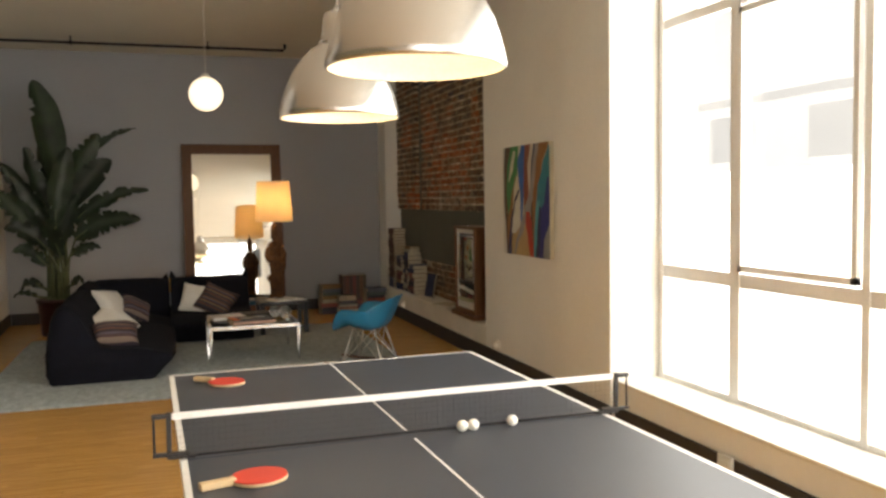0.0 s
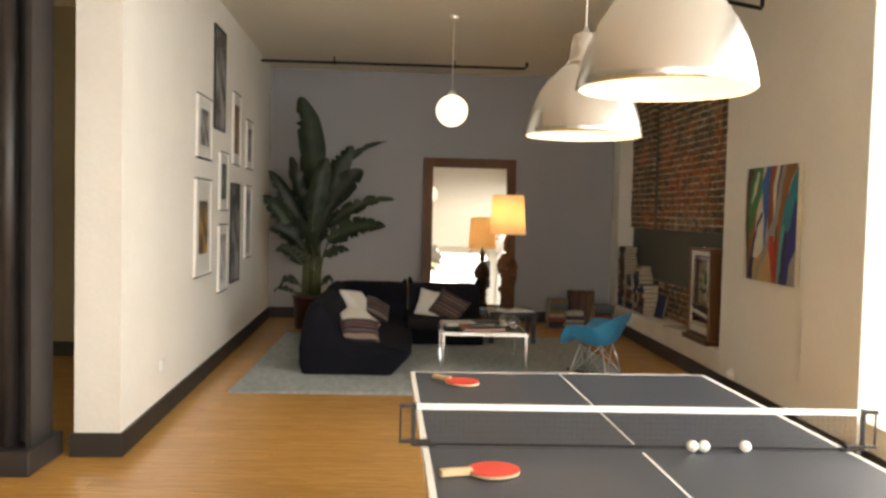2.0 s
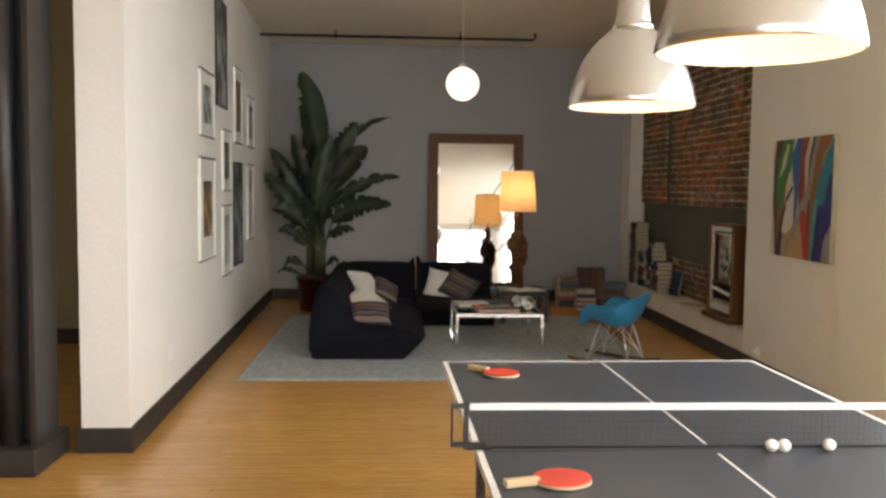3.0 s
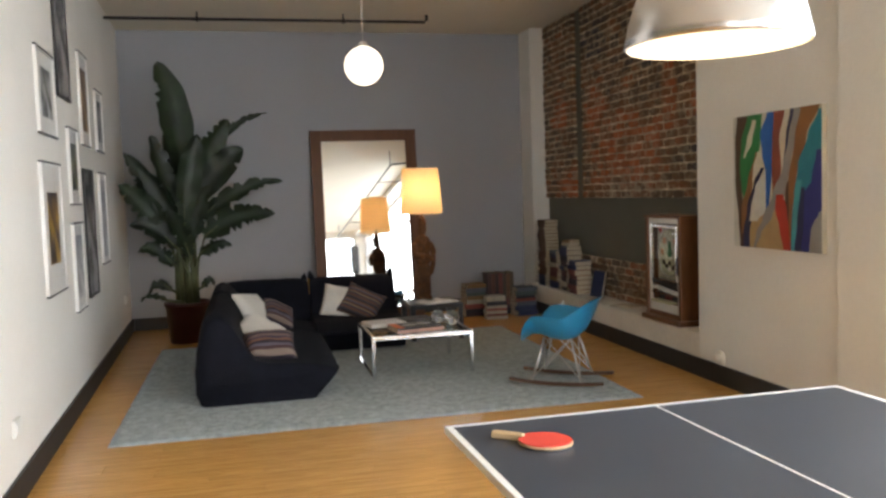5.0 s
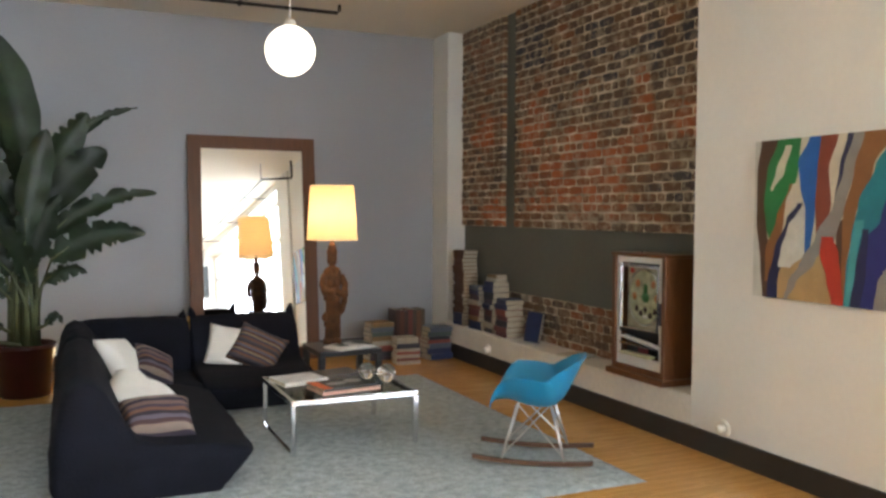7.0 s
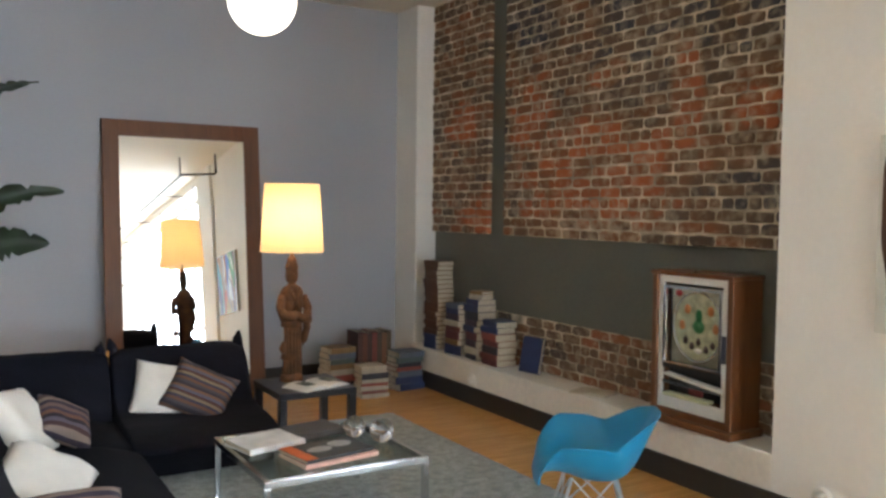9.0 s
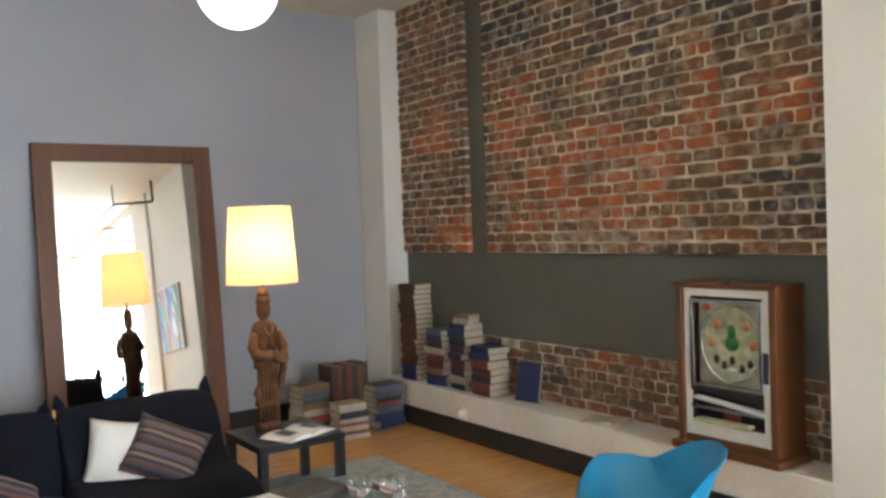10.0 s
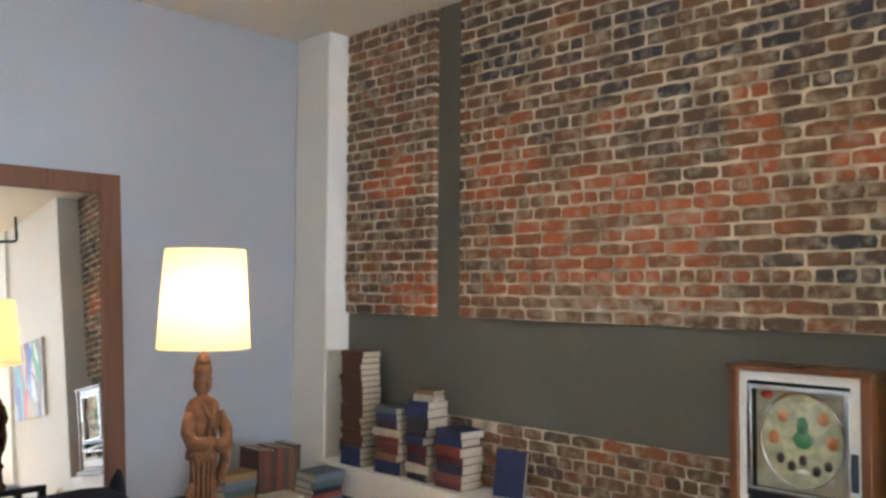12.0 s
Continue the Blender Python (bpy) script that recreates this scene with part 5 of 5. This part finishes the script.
def plant():
    px, py = -1.20, 11.45
    t = thing("potted_plant", pose(px, py, 0), "tall bird-of-paradise plant with broad split leaves in a red pot", "plant")
    part("pot", turned(bmesh.new(), [(0.0, 0.0), (0.19, 0.0), (0.20, 0.01), (0.235, 0.40), (0.25, 0.40), (0.252, 0.44), (0.235, 0.445), (0.22, 0.40)], 40), M_POT, t, smooth=True)
    part("soil", turned(bmesh.new(), [(0.0, 0.41), (0.15, 0.408), (0.225, 0.40)], 24), M_SOIL, t)
    # leaves: start of the blade, its bend, its tip (across, towards the room is negative, up) and half-width
    L = [
        ((0.02, 0.0, 1.75), (0.02, 0.05, 2.35), (-0.20, 0.10, 3.06), 0.175), ((0.06, -0.05, 1.55), (0.22, -0.05, 2.05), (0.52, -0.02, 2.42), 0.14),
        ((0.20, 0.1, 1.95), (0.45, 0.12, 2.35), (0.95, 0.15, 2.54), 0.06), ((0.10, -0.1, 1.45), (0.35, -0.15, 1.85), (0.66, -0.2, 2.10), 0.15),
        ((0.20, 0.0, 1.35), (0.50, -0.05, 1.65), (1.07, -0.1, 1.77), 0.11), ((0.22, -0.1, 1.15), (0.50, -0.15, 1.38), (0.97, -0.2, 1.42), 0.16),
        ((0.02, -0.2, 1.30), (0.05, -0.28, 1.70), (0.20, -0.25, 2.25), 0.13), ((-0.05, -0.15, 1.45), (-0.18, -0.2, 1.80), (-0.28, -0.15, 2.25), 0.11),
        ((-0.14, 0.0, 1.30), (-0.35, 0.0, 1.75), (-0.58, 0.0, 2.12), 0.12), ((-0.15, -0.1, 1.20), (-0.38, -0.15, 1.50), (-0.64, -0.1, 1.78), 0.15),
        ((-0.08, -0.2, 1.05), (-0.28, -0.3, 1.30), (-0.52, -0.3, 1.35), 0.13), ((-0.12, -0.05, 0.85), (-0.3, -0.1, 1.08), (-0.48, -0.1, 1.05), 0.10),
        ((0.05, -0.1, 0.95), (-0.02, -0.3, 1.25), (-0.15, -0.4, 1.50), 0.12), ((0.15, -0.05, 0.95), (0.30, -0.1, 1.10), (0.50, -0.1, 1.08), 0.09),
        ((-0.15, -0.2, 0.60), (-0.28, -0.25, 0.72), (-0.36, -0.25, 0.62), 0.06), ((-0.22, -0.1, 0.48), (-0.35, -0.15, 0.56), (-0.47, -0.15, 0.53), 0.04),
        ((0.02, 0.1, 1.5), (-0.10, 0.15, 1.95), (-0.20, 0.2, 2.60), 0.14), ((-0.04, -0.1, 1.2), (-0.15, -0.12, 1.6), (-0.42, -0.15, 1.95), 0.13), ((0.04, -0.1, 1.1), (0.12, -0.15, 1.4), (0.30, -0.2, 1.75), 0.13), ((0.16, -0.15, 0.6), (0.24, -0.2, 0.72), (0.30, -0.2, 0.66), 0.05),
    ]
    for i, (b, m, e, w) in enumerate(L):
        part("leaf", leaf(b, m, e, w, i, i in (0, 1, 3, 6, 7)), M_LEAF, t, smooth=True)
        foot = (0.13 * math.cos(i * 2.4) * 0.8, 0.10 * math.sin(i * 2.4), 0.40)
        bend = (foot[0] * 0.9 + b[0] * 0.1, foot[1] * 0.9 + b[1] * 0.1, 0.4 + 0.55 * (b[2] - 0.4))
        part("stem", tube(bmesh.new(), [foot, bend, b, tuple((Vector(b) + Vector(m)) / 2)], [0.026, 0.02, 0.013, 0.006], 8), M_STEM, t, smooth=True)


plant()
t = thing("uplight", pose(-0.92, 11.75, 0), "small dark floor uplight glowing behind the sofa", "lamp")
part("can", turned(bmesh.new(), [(0.0, 0.0), (0.06, 0.0), (0.06, 0.16), (0.052, 0.16), (0.05, 0.1), (0.0, 0.1)], 24), M_BLACK, t, smooth=True)

# ---- brickwork ----
CH, BL, JT = 0.0755, 0.212, 0.0115


def brick_mesh(w, h, seed):
    r = random.Random(seed)
    bm = bmesh.new()
    # three nested rings of ten points: back, shoulder and worn face
    n = 4 if w > 0.12 else 2
    outline = [(-1 + 2 * i / n, -1) for i in range(n)] + [(1, -1), (1, 0)] + [(1 - 2 * i / n, 1) for i in range(n)] + [(-1, 1), (-1, 0)]
    jit = [(r.uniform(-0.005, 0.004), r.uniform(-0.0042, 0.0035)) for _ in outline]
    rings = []
    for x, inset, rough in ((0.055, 0.0, 0.0), (0.006, 0.0, 1.0), (0.0, 0.005, 1.0)):
        ring = []
        for (a, b), (ja, jb) in zip(outline, jit):
            round_off = 0.003 if abs(a) == 1 and abs(b) == 1 else 0.0
            ya, zb = w / 2 - inset - round_off + ja * rough, h / 2 - inset - round_off + jb * rough
            ring.append(bm.verts.new((x + r.uniform(-0.0012, 0.0012) * rough, a * ya, b * zb)))
        rings.append(ring)
    k = len(outline)
    for p, q in zip(rings, rings[1:]):
        for i in range(k):
            bm.faces.new((p[i], p[(i + 1) % k], q[(i + 1) % k], q[i]))
    bm.faces.new(rings[-1])
    bmesh.ops.recalc_face_normals(bm, faces=bm.faces)
    me = bpy.data.meshes.new("brick")
    bm.to_mesh(me)
    bm.free()
    me.materials.append(M_BRICK)
    return me


STRETCHER = [brick_mesh(BL - JT, CH - JT, s) for s in range(8)]
HEADER = [brick_mesh(0.1 - JT, CH - JT, 20 + s) for s in range(6)]
HALF = [brick_mesh(0.15 - JT, CH - JT, 40 + s) for s in range(4)]


def brickwork(name, y0, y1, z0, z1, face, label, near, flat=1.0, ragged=False):
    """Courses of brick from y0 to y1; near says which bricks stand as objects of their own."""
    r = random.Random(int(y0 * 100))
    base = tagged(put(name, boxes((face + 0.008, 3.24, y0 + 0.012, y1 - 0.012, z0 + 0.004, z1)), M_MORTAR), label, "brick wall", kind="structure")
    rest_v, rest_f = [], []
    n = round((z1 - z0) / CH)
    ch = (z1 - z0) / n
    for c in range(n):
        z = z0 + (c + 0.5) * ch
        y = y0
        header_row = c % 6 == 3
        first = True
        while y < y1 - 0.03:
            if header_row:
                kind, w = HEADER, 0.1
            elif first and c % 2:
                kind, w = HEADER, 0.1
            else:
                kind, w = (STRETCHER, BL) if r.random() > 0.06 else (HALF, 0.15)
            first = False
            if y + w > y1 + 0.01:
                w2 = y1 - y
                kind, w = (HEADER, 0.1) if w2 < 0.14 else (HALF, 0.15)
                sy = w2 / w
                w = w2
            else:
                sy = 1.0
            if ragged and c == n - 1 and r.random() < 0.25:
                y += w
                continue
            me = r.choice(kind)
            m = Matrix.Translation((face + r.uniform(-0.003, 0.005), y + w / 2, z + r.uniform(-0.003, 0.003))) @ Matrix.Rotation(r.uniform(-0.012, 0.012), 4, "X") @ Matrix.Diagonal((1, sy * r.uniform(0.975, 1.0), 1, 1))
            if near(y, z):
                ob = new("brick", me)
                ob.parent = base
                ob.matrix_basis = m
            else:
                o = len(rest_v)
                rest_v += [m @ v.co for v in me.vertices]
                rest_f += [[o + i for i in p.vertices] for p in me.polygons]
            y += w
    if rest_v:
        me = bpy.data.meshes.new("brick_rest")
        me.from_pydata(rest_v, [], rest_f)
        me.materials.append(M_BRICK)
        ob = new("brick_rest", me)
        ob.parent = base
        tagged(ob, kind="stuff")


brickwork("brick_panel", 7.965, 10.87, 1.42, CEIL - 0.004, 3.19, "weathered red and brown brick panel with pale mortar", lambda y, z: z < 2.62)
brickwork("brick_strip", 11.10, 12.075, 1.42, CEIL - 0.004, 3.19, "narrow strip of weathered brick in the corner", lambda y, z: z < 2.9)
brickwork("brick_plinth", 7.965, 12.075, 0.352, 0.77, 3.215, "low band of lime-smeared brick above the ledge", lambda y, z: True, ragged=True)

# ---- floor strips ----
SW = 0.083


def strip_mesh(length):
    bm = bmesh.new()
    box(bm, -length / 2, length / 2, -SW / 2 + 0.0007, SW / 2 - 0.0007, -0.02, 0)
    es = [e for e in bm.edges if all(v.co.z > -0.005 for v in e.verts)]
    bmesh.ops.bevel(bm, geom=es, offset=0.0012, segments=1, affect="EDGES")
    me = bpy.data.meshes.new("floor_strip")
    bm.to_mesh(me)
    bm.free()
    me.materials.append(M_FLOOR)
    return me


LENGTHS = {k: strip_mesh(k * 0.3 - 0.001) for k in range(1, 8)}
floor = thing("floor", pose(0, 0, 0), "honey-coloured narrow strip wood floor with a soft sheen", "floor", kind="structure")
r = random.Random(5)
rest_v, rest_f, count = [], [], 0
y = -3.5 + SW / 2
while y < 12.5:
    x = -6.2
    while x < 2.94:
        k = r.choice((3, 4, 5, 6, 7)) if x > -6.1 else r.choice((1, 2, 3, 4, 5))
        k = max(1, min(k, math.ceil((2.94 - x) / 0.3)))
        w = k * 0.3
        c = x + w / 2
        if 4.9 < y < 7.55 and -1.75 < c < 2.9 and count < 300:
            ob = new("floor_strip", LENGTHS[k])
            ob.parent = floor
            ob.location = (c, y, 0)
            count += 1
        else:
            me = LENGTHS[k]
            o = len(rest_v)
            rest_v += [v.co + Vector((c, y, 0)) for v in me.vertices]
            rest_f += [[o + i for i in p.vertices] for p in me.polygons]
        x += w
    y += SW
me = bpy.data.meshes.new("floor_strip_rest")
me.from_pydata(rest_v, [], rest_f)
me.materials.append(M_FLOOR)
ob = new("floor_strip_rest", me)
ob.parent = floor
tagged(ob, kind="stuff")
